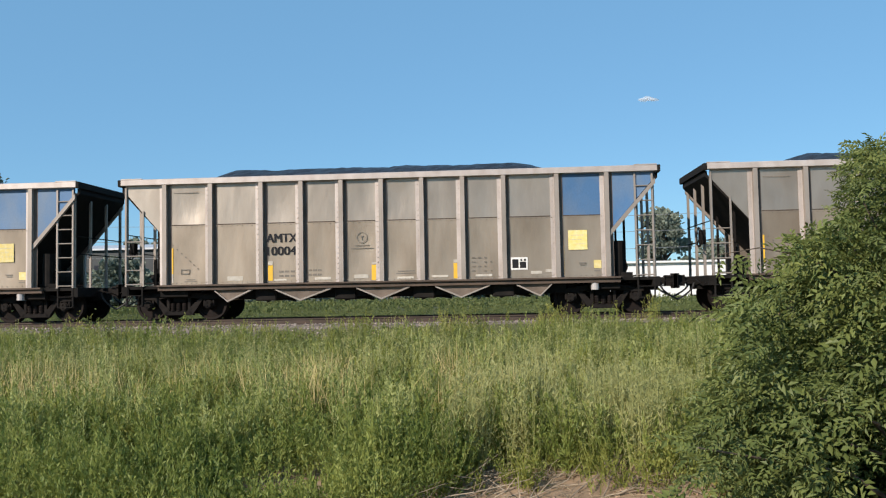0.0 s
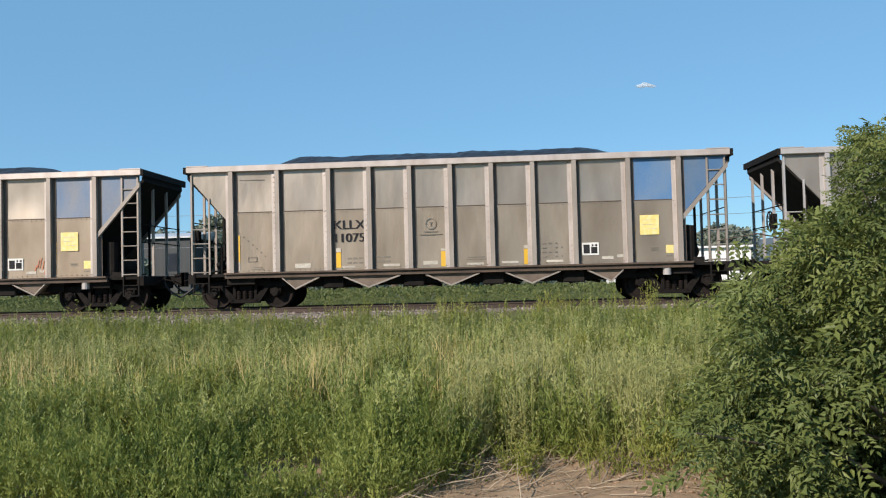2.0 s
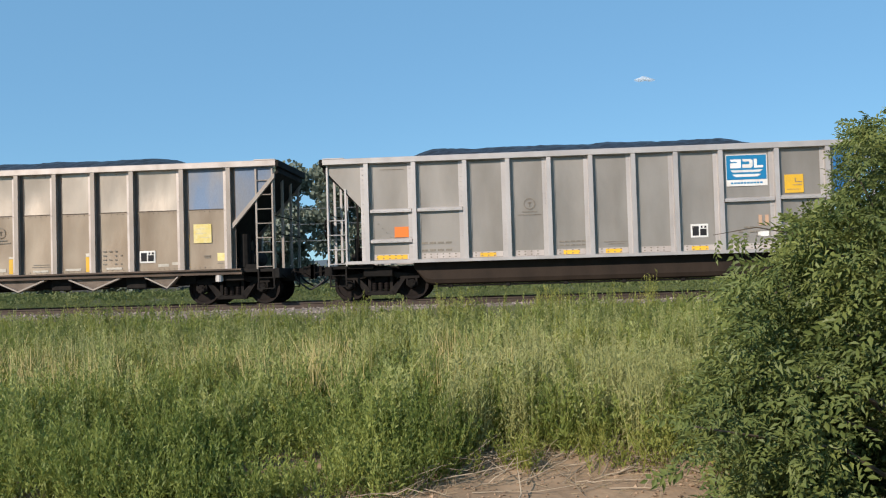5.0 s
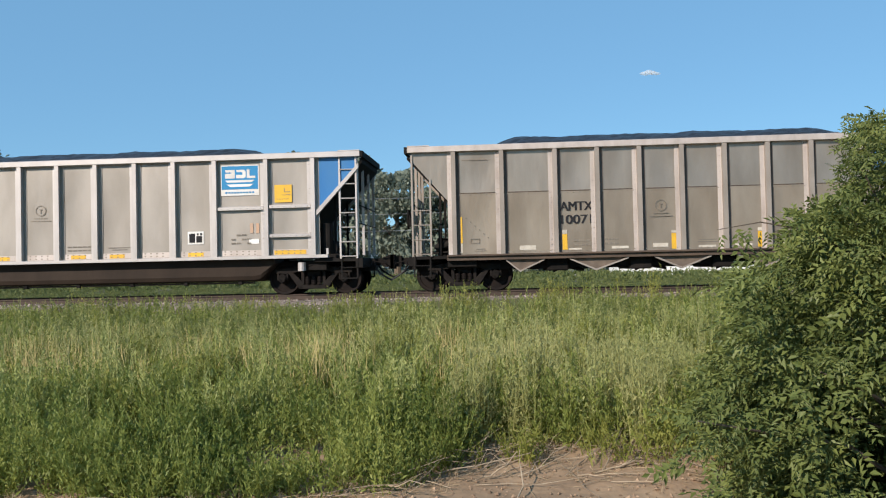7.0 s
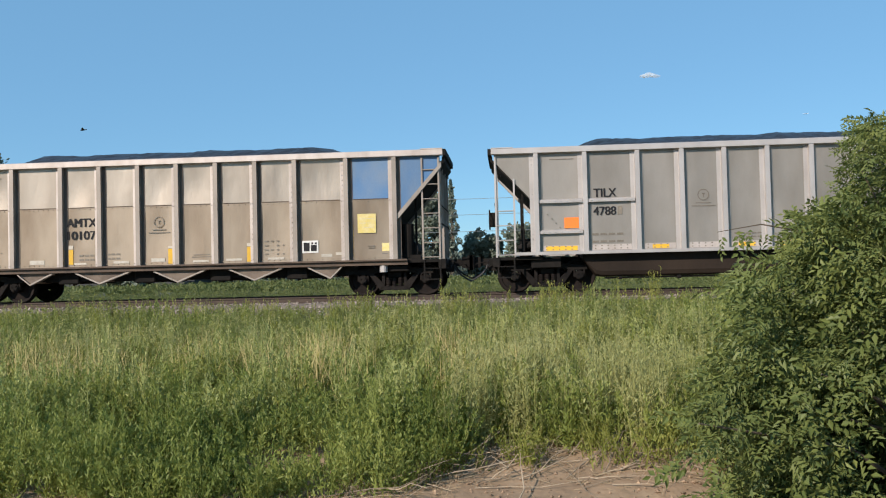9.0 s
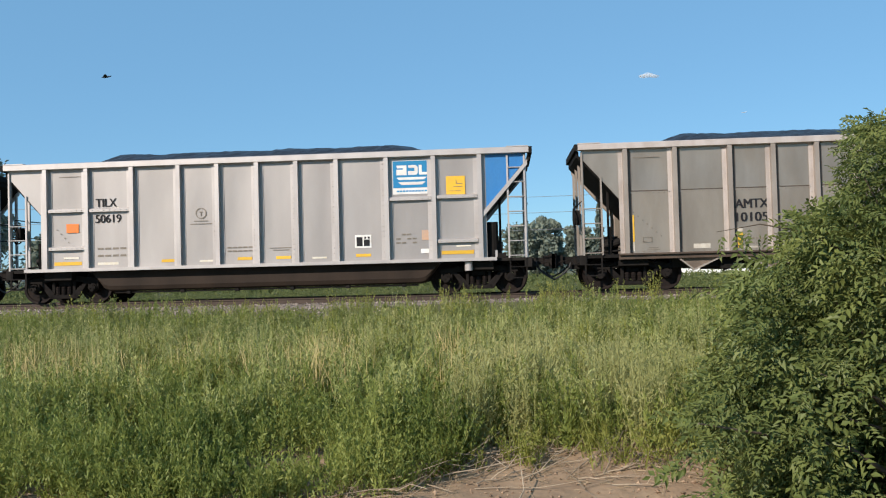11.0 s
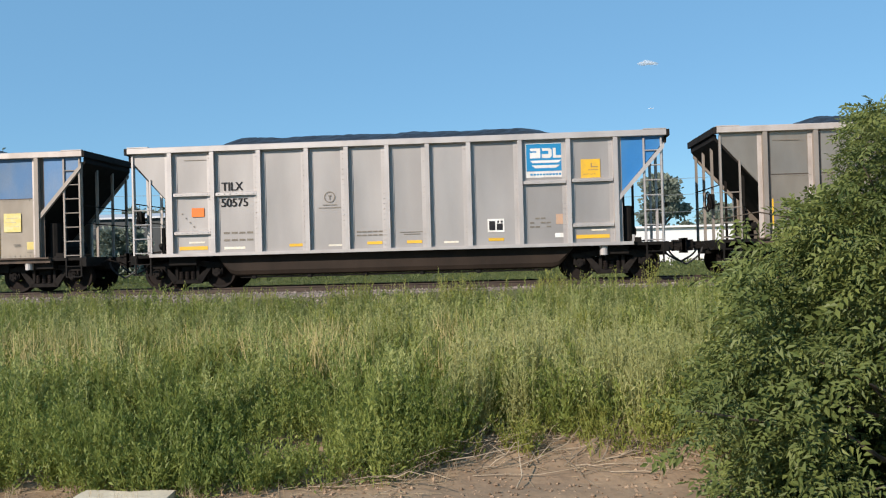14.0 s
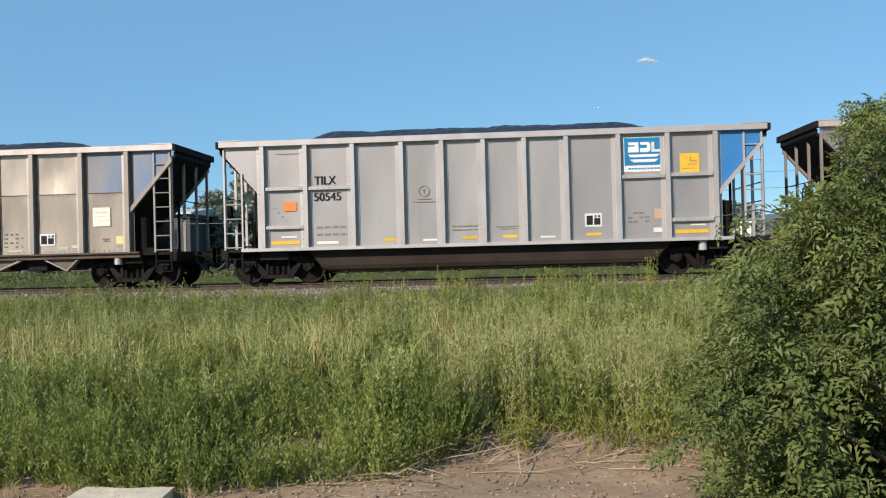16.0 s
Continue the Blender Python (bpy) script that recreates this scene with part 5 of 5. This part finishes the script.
slab = tagged(new("concrete_slab", finish(bm, CONCRETE, "concrete_slab")), "broken pale concrete slab half sunk in the dirt", "slab")
slab.matrix_world = pose(-2.45, 5.25, -0.755, 0, 1, 4)


# ---- bush beside the dirt ----
BUSH_LEAF = leaf_material("bush_leaf", (0.050, 0.078, 0.018), (0.228, 0.260, 0.075), 0.54, 0.26, 2.4)
BARK = material("bush_bark", (0.14, 0.11, 0.08), 0.9, 0.0, (0.08, 0.06, 0.045), 9, 0.6, 60, 0.4)
bush = tagged(new("bush"), "dense green bush with drooping compound leaves beside the dirt", "bush")
BUSH_AT = Vector((2.95, 5.5, GROUND_Z))
bush.location = BUSH_AT
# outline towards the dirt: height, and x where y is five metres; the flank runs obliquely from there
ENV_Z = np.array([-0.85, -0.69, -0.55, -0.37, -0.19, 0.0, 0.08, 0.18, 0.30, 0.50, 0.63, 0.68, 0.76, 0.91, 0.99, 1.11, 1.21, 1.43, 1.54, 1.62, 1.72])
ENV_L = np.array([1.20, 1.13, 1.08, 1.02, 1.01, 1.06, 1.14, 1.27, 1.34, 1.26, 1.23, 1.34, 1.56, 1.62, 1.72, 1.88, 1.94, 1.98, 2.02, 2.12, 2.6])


def compound_leaf(seed, leaflets=9):
    """A leaf stalk along +x with paired pointed leaflets."""
    r = random.Random(seed)
    bm = bmesh.new()
    for i in range(leaflets):
        u = 0.06 + 0.024 * i
        s = (-1) ** i if i < leaflets - 1 else 0
        b = Vector((u, 0, -0.35 * u * u * 3))
        ln, w = r.uniform(0.055, 0.085), r.uniform(0.013, 0.020)
        d = Vector((0.7, s * 0.9, r.uniform(-0.55, 0.25))).normalized()
        side = d.cross(Vector((0, 0, 1))).normalized()
        up = side.cross(d)
        mid, tip = b + d * ln * 0.4 - up * 0.006, b + d * ln + Vector((0, 0, -0.012))
        e1, e2 = b + d * ln * 0.42 + side * w + up * 0.005, b + d * ln * 0.42 - side * w + up * 0.005
        v = [bm.verts.new(c) for c in (b, e1, tip, e2, mid)]
        for f in ((0, 1, 4), (1, 2, 4), (2, 3, 4), (3, 0, 4)):
            bm.faces.new([v[k] for k in f])
    me = bpy.data.meshes.new("leaf")
    bm.to_mesh(me)
    bm.free()
    me.materials.append(BUSH_LEAF)
    return me


LEAVES = [compound_leaf(k) for k in range(6)]
LEAF_CO = [np.array([v.co[:] for v in me.vertices]) for me in LEAVES]
LEAF_FA = [np.array([p.vertices[:] for p in me.polygons]) for me in LEAVES]
random.seed(5)
placed = []
while len(placed) < 9000:
    z, px, py = random.uniform(-0.84, 1.72), random.uniform(0.9, 4.3), random.uniform(4.3, 6.7)
    a = math.atan2(py - 5.5, px - 3.2)
    lump = noise.noise((px * 1.6, py * 1.6, z * 1.6)) + 0.6 * noise.noise((px * 4.5, py * 4.5, z * 4.5))
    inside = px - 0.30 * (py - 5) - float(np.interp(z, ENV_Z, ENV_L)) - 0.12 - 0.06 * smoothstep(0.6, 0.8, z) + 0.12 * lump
    depth = 1.2 - 0.35 * max(0, z - 0.3)
    if inside < 0 or abs(py - 5.5) > depth * (0.85 + 0.4 * lump) or z > 1.52 + 0.09 * lump or lump < -0.36:
        continue
    if inside < 0.25 and lump < -0.16:
        continue
    if py < 5.45 and inside > 0.2 and noise.noise((px * 2.6, 7.7, z * 2.6)) < -0.12:
        continue      # hollows in the face of the bush
    if px > 3.0 and random.random() < 0.6:
        continue
    out = Vector((math.cos(a) + random.uniform(-0.6, 0.6), math.sin(a) + random.uniform(-0.6, 0.6), random.uniform(-1.0, 0.45))).normalized()
    placed.append((Vector((px, py, z)), out))
# the dense small-leaved crown
while len(placed) < 11600:
    z, px, py = random.uniform(0.85, 1.66), random.uniform(1.6, 3.1), random.uniform(4.7, 6.2)
    lump = noise.noise((px * 2.2, py * 2.2, z * 2.2)) + 0.6 * noise.noise((px * 6, py * 6, z * 6))
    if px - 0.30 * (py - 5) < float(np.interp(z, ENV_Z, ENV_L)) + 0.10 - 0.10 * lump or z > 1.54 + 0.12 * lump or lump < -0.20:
        continue
    placed.append((Vector((px, py, z)), Vector((random.uniform(-1, 0.6), random.uniform(-1, 0.4), random.uniform(-0.7, 0.7))).normalized()))
# a sprig that arches out of the flank
for i in range(9):
    placed.append((Vector((1.28 + 0.045 * i, 5.02 + random.uniform(-0.04, 0.04), 0.88 + 0.02 * math.sin(i * 0.5))), Vector((-0.35, random.uniform(-0.5, 0.3), -0.8)).normalized()))
placed.sort(key=lambda q: q[0].y + 0.3 * q[0].x)


def leaf_pose(p, out, k):
    q = out.to_track_quat("X", "Z").to_euler()
    size = (0.46 + 0.46 * ((k * 37) % 17) / 17) * (1 - 0.42 * smoothstep(1.55, 2.25, p.z))
    return Matrix.LocRotScale(p, q, None) @ pose(0, 0, 0, ((k * 53) % 130) - 65, 0, ((k * 29) % 120) - 60) @ Matrix.Diagonal((size, size, size, 1))


for k, (p, out) in enumerate(placed[:300]):
    ob = new("leaf", LEAVES[k % 6])
    ob.parent = bush
    ob.matrix_basis = leaf_pose(p - BUSH_AT, out, k)
vs, fs, base = [], [], 0
for k, (p, out) in enumerate(placed[300:]):
    m = np.array(leaf_pose(p - BUSH_AT, out, k))
    co = LEAF_CO[k % 6]
    vs.append(co @ m[:3, :3].T + m[:3, 3])
    fs.append(LEAF_FA[k % 6] + base)
    base += len(co)
bm = bmesh.new()
tube(bm, [Vector(q) - BUSH_AT for q in ((2.1, 5.15, 0.70), (1.75, 5.06, 0.87), (1.5, 5.03, 0.92), (1.24, 5.0, 0.88))], [0.007, 0.005, 0.004, 0.002], 5)
part("branch", finish(bm, BARK, "branch"), bush)
rest = mesh_object("foliage", np.concatenate(vs).tolist(), np.concatenate(fs).tolist(), BUSH_LEAF)
rest.parent = bush
tagged(rest, kind="stuff")
for k in range(16):
    p, _ = placed[(k * 181) % len(placed)]
    d = p - BUSH_AT
    bm = bmesh.new()
    foot = Vector((random.uniform(-0.3, 0.3), random.uniform(-0.3, 0.3), -0.02))
    tube(bm, [foot, foot * 0.6 + d * 0.4 + Vector((0, 0, 0.15)), d], [0.02, 0.013, 0.004], 6)
    part("branch", finish(bm, BARK, "branch"), bush)


# ---- far trees, buildings, wires, hills ----
# far leaf greens paled and greyed: the air's haze is put into the colour
HAZED_TREE_LEAF = leaf_material("hazed_tree_leaf", (0.16, 0.19, 0.15), (0.25, 0.28, 0.21), 0.8, 0.25, 0.35)
CONIFER = leaf_material("conifer_leaf", (0.09, 0.115, 0.095), (0.145, 0.175, 0.135), 0.7, 0.1, 0.5)


def tree(x, y, top, width, kind="round", seed=0):
    r = random.Random(seed)
    z0 = -0.6
    h = top - z0
    t = new("tree")
    t.location = (x, y, z0)
    bm = bmesh.new()
    tube(bm, [(0, 0, 0), (0.1, 0, h * 0.35), (0, 0.1, h * 0.8)], [0.035 * h, 0.025 * h, 0.008 * h], 8)
    if kind == "round":
        for k in range(9):
            a, u = r.uniform(0, 6.28), r.uniform(0.3, 0.7)
            tube(bm, [(0, 0, h * u), (math.cos(a) * width * 0.34, math.sin(a) * width * 0.34, h * min(0.95, u + 0.2))], [0.012 * h, 0.004 * h], 5)
    part("trunk", finish(bm, BARK, "trunk"), t)
    b = []
    if kind == "round":
        clumps = []
        for k in range(46):
            a, u = r.uniform(0, 6.28), r.uniform(0.22, 0.96)
            rad = width / 2 * math.sqrt(max(0.05, 1 - ((u - 0.52) / 0.5) ** 2)) * r.uniform(0.35, 0.92)
            clumps.append((math.cos(a) * rad, math.sin(a) * rad, h * u, width * r.uniform(0.11, 0.19)))
        for cx, cy, cz, cr in clumps:
            n = 210
            d = rng.normal(size=(n, 3))
            d /= np.linalg.norm(d, axis=1, keepdims=True)
            b.append(np.array([cx, cy, cz]) + d * cr * rng.uniform(0.5, 1.1, (n, 1)) * np.array([1.1, 1.1, 0.85]))
    else:
        n = 1500
        u = rng.uniform(0.05, 1, n)
        a = rng.uniform(0, 6.28, n)
        tier = 0.72 + 0.28 * np.sin(u * 50)
        rad = width / 2 * (1 - u) ** 0.85 * tier * rng.uniform(0.3, 1, n) ** 0.5 + 0.05
        b.append(np.stack([np.cos(a) * rad, np.sin(a) * rad, h * u - rad * 0.2], 1))
    b = np.concatenate(b)
    way = b - np.array([0, 0, h * 0.45]) + rng.normal(0, width * 0.25, b.shape)
    ll = (0.035 * width + 0.25) * rng.uniform(0.6, 1.3, len(b))
    join_object("crown", [leaf_quads(b, way, ll, ll * 0.42, 0.2)], CONIFER if kind == "conifer" else HAZED_TREE_LEAF, "", "", t)
    return tagged(t, "tall dark green conifer standing far off" if kind == "conifer" else "broad green leafy tree standing far off", "tree", "far trees")


for k, (x, y, top, width, kind) in enumerate([(-27.5, 100, 14.2, 11, "round"), (-19.5, 101, 14.8, 9, "round"), (-13, 99, 12.6, 7.5, "round"), (-8.6, 98, 9.6, 5, "round"), (-6.3, 97, 11.0, 3.2, "conifer"),
                                              (-3.2, 104, 5.2, 5, "round"), (2.6, 100, 5.6, 6.5, "round"), (5.2, 106, 6.8, 4, "round"), (11.1, 100, 7.9, 2.6, "conifer"), (8.8, 103, 5.4, 4, "round"),
                                              (18.7, 99, 9.7, 5.6, "round"), (-68.4, 100, 18.6, 11, "round"), (-38, 110, 9.5, 8, "round"), (-47, 108, 8, 8, "round"), (29, 112, 6.0, 9, "round"), (-42.5, 76, 4.6, 5, "round"), (-35.5, 75, 4.0, 4.5, "round"), (-29, 90, 7.0, 6, "round")]):
    tree(x, y, top, width, kind, 40 + k)
n = 11000
hx = rng.uniform(-90, 75, n)
hb = np.stack([hx, rng.uniform(100, 118, n), -0.6 + rng.uniform(0, 1, n) ** 0.8 * (3.3 + 1.2 * np.sin(hx * 0.35) + 0.8 * np.sin(hx * 0.93))], 1)
join_object("hedge", [leaf_quads(hb, rng.normal(size=(n, 3)), rng.uniform(0.4, 0.9, n), 0.22, 0.1)], HAZED_TREE_LEAF, "low dark green scrub behind the railway", "scrub")

WALL_WHITE = material("white_wall", (0.80, 0.79, 0.77), 0.7, 0.0, (0.66, 0.64, 0.6), 0.5, 0.4, 20, 0.05, (1, 1, 1), 0.0)
WALL_GREY = material("grey_metal_wall", (0.055, 0.06, 0.06), 0.6, 0.1, (0.035, 0.038, 0.04), 0.5, 0.5, 20, 0.05, (6, 1, 0.2), 0.0)
ROOF_GREY = material("pale_metal_roof", (0.55, 0.56, 0.57), 0.5, 0.2, (0.4, 0.4, 0.41), 0.7, 0.5, 20, 0.05, (1, 1, 1), 0.0)
WINDOW_DARK = material("dark_window_glass", (0.03, 0.035, 0.045), 0.15, 0.0, (0.05, 0.055, 0.06), 1, 0.5, 20, 0.0, (1, 1, 1), 0.0)


def building(name, x0, x1, y, depth, height, rise, wall, windows, label, cover):
    b = new(name)
    b.location = (x0, y, -0.62)
    w = x1 - x0
    bm = bmesh.new()
    box(bm, 0, w, 0, depth, 0, height)
    part("wall", finish(bm, wall, "wall"), b)
    bm = bmesh.new()
    prism_x(bm, [(-0.4, height), (depth + 0.4, height), (depth + 0.4, height + 0.18), (depth / 2, height + rise), (-0.4, height + 0.18)], -0.3, w + 0.3)
    part("roof", finish(bm, cover, "roof"), b)
    for k in range(windows):
        x = w * (k + 0.5) / windows
        bm = bmesh.new()
        box(bm, x - 0.55, x + 0.55, -0.03, 0.05, height * 0.45, height * 0.75)
        wd = part("window", finish(bm, WINDOW_DARK, "window"), b)
        bm = bmesh.new()
        box(bm, x - 0.65, x + 0.65, -0.06, 0.0, height * 0.40, height * 0.45)
        part("sill", finish(bm, wall, "sill"), wd)
    return tagged(b, label, "building")


building("low_building", 10.8, 23.2, 80, 9, 3.6, 0.22, WALL_WHITE, 0, "long low white-walled building beyond the railway", WALL_WHITE)
building("warehouse", -47, -31.5, 82, 12, 6.1, 0.9, WALL_GREY, 4, "dark grey warehouse with a pale roof beyond the railway", ROOF_GREY)
ROAD = material("pale_road", (0.50, 0.47, 0.43), 0.9, 0.0, (0.36, 0.33, 0.3), 0.5, 0.5, 10, 0.2, (1, 1, 1), 0.0)
bm = bmesh.new()
box(bm, -160, 160, 93, 97, -0.9, -0.5)
tagged(new("road", finish(bm, ROAD, "road")), "pale concrete road far behind the railway", "road", kind="structure")

WIRE = material("wire", (0.32, 0.32, 0.33), 0.5, 0.5, (0.2, 0.2, 0.2), 3, 0.4, 20, 0.0)
POLE = material("wood_pole", (0.20, 0.155, 0.115), 0.9, 0.0, (0.12, 0.09, 0.07), 2, 0.6, 30, 0.4, (4, 4, 0.5))
for z, y in ((4.55, 46), (3.7, 46.4), (2.75, 46.2)):
    bm = bmesh.new()
    tube(bm, [(x, y, z + 0.55 * ((x + 5) / 33) ** 2) for x in np.linspace(-38, 28, 25)], 0.013, 5)
    tagged(new("overhead_wire", finish(bm, WIRE, "overhead_wire")), "thin grey overhead wire strung behind the railway", "wire", "overhead wires")
for x in (-38, 28):
    bm = bmesh.new()
    tube(bm, [(0, 0, 0), (0, 0, 6.2)], [0.16, 0.12], 10)
    box(bm, -0.06, 0.06, -1.0, 1.0, 5.55, 5.67)
    pl = tagged(new("wire_pole", finish(bm, POLE, "wire_pole")), "brown wooden pole carrying wires behind the railway", "pole", "wire poles")
    pl.location = (x, 46.2, -0.62)
HILL = material("far_hill", (0.10, 0.125, 0.14), 1.0, 0.0, (0.13, 0.15, 0.15), 0.004, 0.6, 0.02, 0.0, (1, 1, 1), 0.0)
hv, hf = [], []
for i in range(121):
    x = -1800 + 30 * i
    top = 38 + 50 * smoothstep(100, 900, x) + 22 * noise.noise((x * 0.003, 0.5, 0)) + 10 * noise.noise((x * 0.012, 3.5, 0))
    hv += [(x, 2000, -5), (x, 2300, max(6, top))]
for i in range(120):
    hf.append((2 * i, 2 * i + 2, 2 * i + 3, 2 * i + 1))
tagged(mesh_object("backdrop_hill", hv, hf, HILL, True), "hazy blue-green line of far hills", "hill", kind="structure")

# ---- sky: one small cloud, a far aeroplane, a bird ----
CLOUD = leaf_material("cloud_white", (0.9, 0.9, 0.9), (0.95, 0.95, 0.95), 1.0, 0.5, 0.05)
# thin vapour: most of the sky shows through
cn = CLOUD.node_tree
c_out = [n for n in cn.nodes if n.type == 'OUTPUT_MATERIAL'][0]
c_old = c_out.inputs["Surface"].links[0].from_socket
c_mix = cn.nodes.new("ShaderNodeMixShader")
c_mix.inputs[0].default_value = 0.32
cn.links.new(cn.nodes.new("ShaderNodeBsdfTransparent").outputs[0], c_mix.inputs[1])
cn.links.new(c_old, c_mix.inputs[2])
cn.links.new(c_mix.outputs[0], c_out.inputs["Surface"])
bm = bmesh.new()
for k in range(6):
    u = -1 + 0.4 * k
    m4 = Matrix.Translation((351 + u * 17, 2000 + 3 * (k % 2), 448 + (0.0, 0.6, 2.5, 2.0, -0.6, -1.0)[k])) @ Matrix.Diagonal(((8, 10, 10, 10, 9, 8)[k], 6, (3.6, 5.2, 6.0, 5.0, 4.2, 3.0)[k], 1))
    bmesh.ops.create_icosphere(bm, subdivisions=3, radius=1, matrix=m4)
tagged(new("cloud", finish(bm, CLOUD, "cloud", smooth=True)), "one small thin white cloud", "cloud", kind="structure")

PLANE_WHITE = material("aeroplane_white", (0.85, 0.85, 0.86), 0.4, 0.0, (0.8, 0.8, 0.8), 1, 0.2, 3, 0.0)
plane = tagged(new("aeroplane"), "tiny white aeroplane far off in the sky", "aeroplane")
bm = bmesh.new()
tube(bm, [(-7, 0, 0), (-5.5, 0, 0), (5, 0, 0.2), (8, 0, 0.8)], [0.2, 0.6, 0.55, 0.15], 10)
part("fuselage", finish(bm, PLANE_WHITE, "fuselage"), plane)
bm = bmesh.new()
prism(bm, [(-1.5, -0.1), (1.0, -0.1), (1.0, 0.12), (-1.5, 0.12)], -6, 6)
part("wing", finish(bm, PLANE_WHITE, "wing"), plane)
bm = bmesh.new()
prism(bm, [(5.5, 0.4), (7.8, 0.6), (8.2, 3.0), (7.2, 3.0)], -0.15, 0.15)
part("tail_fin", finish(bm, PLANE_WHITE, "tail_fin"), plane)

FEATHER = material("dark_feather", (0.03, 0.028, 0.03), 0.7, 0.0, (0.05, 0.045, 0.045), 9, 0.5, 60, 0.1)
bird = tagged(new("bird"), "dark bird flying with spread wings", "bird")
bm = bmesh.new()
tube(bm, [(-0.20, 0, 0.01), (-0.15, 0, 0.015), (-0.09, 0, 0.0), (0.05, 0, 0), (0.15, 0, 0.0), (0.27, 0, 0)], [0.008, 0.035, 0.05, 0.055, 0.03, 0.035], 8)
part("body", finish(bm, FEATHER, "body", smooth=True), bird)
WINGS = []
for s in (-1, 1):
    bm = bmesh.new()
    outline = [(-0.09, 0.0), (-0.12, 0.16), (-0.04, 0.34), (0.04, 0.33), (0.06, 0.18), (0.09, 0.02)]
    a = [bm.verts.new((x, s * y, 0.012)) for x, y in outline]
    b = [bm.verts.new((x, s * y, -0.006)) for x, y in outline]
    bm.faces.new(a)
    bm.faces.new(b[::-1])
    for i in range(6):
        bm.faces.new((a[i], a[(i + 1) % 6], b[(i + 1) % 6], b[i]))
    WINGS.append((s, part("wing", finish(bm, FEATHER, "wing"), bird)))


# ---- what moves ----
def train_x(t):
    return float(np.interp(t, [r[0] for r in PATH], [r[4] for r in PATH]))


def motions():
    for number, one, heap in CARS:
        rows = [(t, pose(x + number * CAR_PITCH, TRACK_Y, 0)) for t, _, _, _, x in PATH]
        walk(one, rows)
        sunk = -0.06 if number in OLDER else 0.0
        walk(heap, [(t, pose(x + number * CAR_PITCH, TRACK_Y, sunk)) for t, _, _, _, x in PATH])
    steps = [i / FPS for i in range(16 * FPS + 1)]
    for k, x in enumerate((-6.85, -5.09, 5.09, 6.85)):
        first = WHEELSETS[k][0]
        walk(first, [(t, pose(x, 0, 0.457, 0, math.degrees((train_x(t) - train_x(0)) / 0.457), 0)) for t in steps])
        for other in WHEELSETS[k][1:]:
            other.rotation_mode = "QUATERNION"
            other.animation_data_create()
            other.animation_data.action = first.animation_data.action
            other.animation_data.action_slot = first.animation_data.action_slot
    bird_rows = [(0, -66.61, 111.96, 8.99), (7.5, -37.89, 69.64, 11.41), (8, -36.64, 67.96, 11.78), (8.5, -34.45, 64.56, 11.73), (8.7, -33.30, 62.86, 11.80), (10.8, -20.77, 41.97, 11.23), (11, -19.80, 40.26, 10.83), (11.3, -18.49, 38.64, 10.73), (11.8, -17.00, 37.01, 10.95), (12.3, -15.49, 35.33, 11.27), (12.5, -14.79, 34.45, 11.45), (12.7, -14.11, 33.58, 11.52), (14, -9.93, 28.63, 12.35), (16, -3.50, 21.01, 13.62)]
    plane_rows = [(0, 1484.2, 2127.1, 301.3), (8.7, 842.9, 2320.3, 395.3), (10.8, 688.1, 2367.0, 417.9), (12.5, 552.7, 2403.8, 408.4), (14.5, 391.8, 2434.0, 415.6), (16, 279.1, 2449.1, 417.8)]
    walk(bird, [(t, pose(x, y, z, 0, -12, 25)) for t, x, y, z in bird_rows])
    walk(plane, [(t, pose(x, y, z, 0, 0, 8)) for t, x, y, z in plane_rows])
    flap = [i * 0.1 for i in range(161)]
    for s, wing in WINGS:
        walk(wing, [(t, pose(0, 0, 0, s * (12 + 30 * math.sin(t * 14)), 0, 0)) for t in flap])


motions()
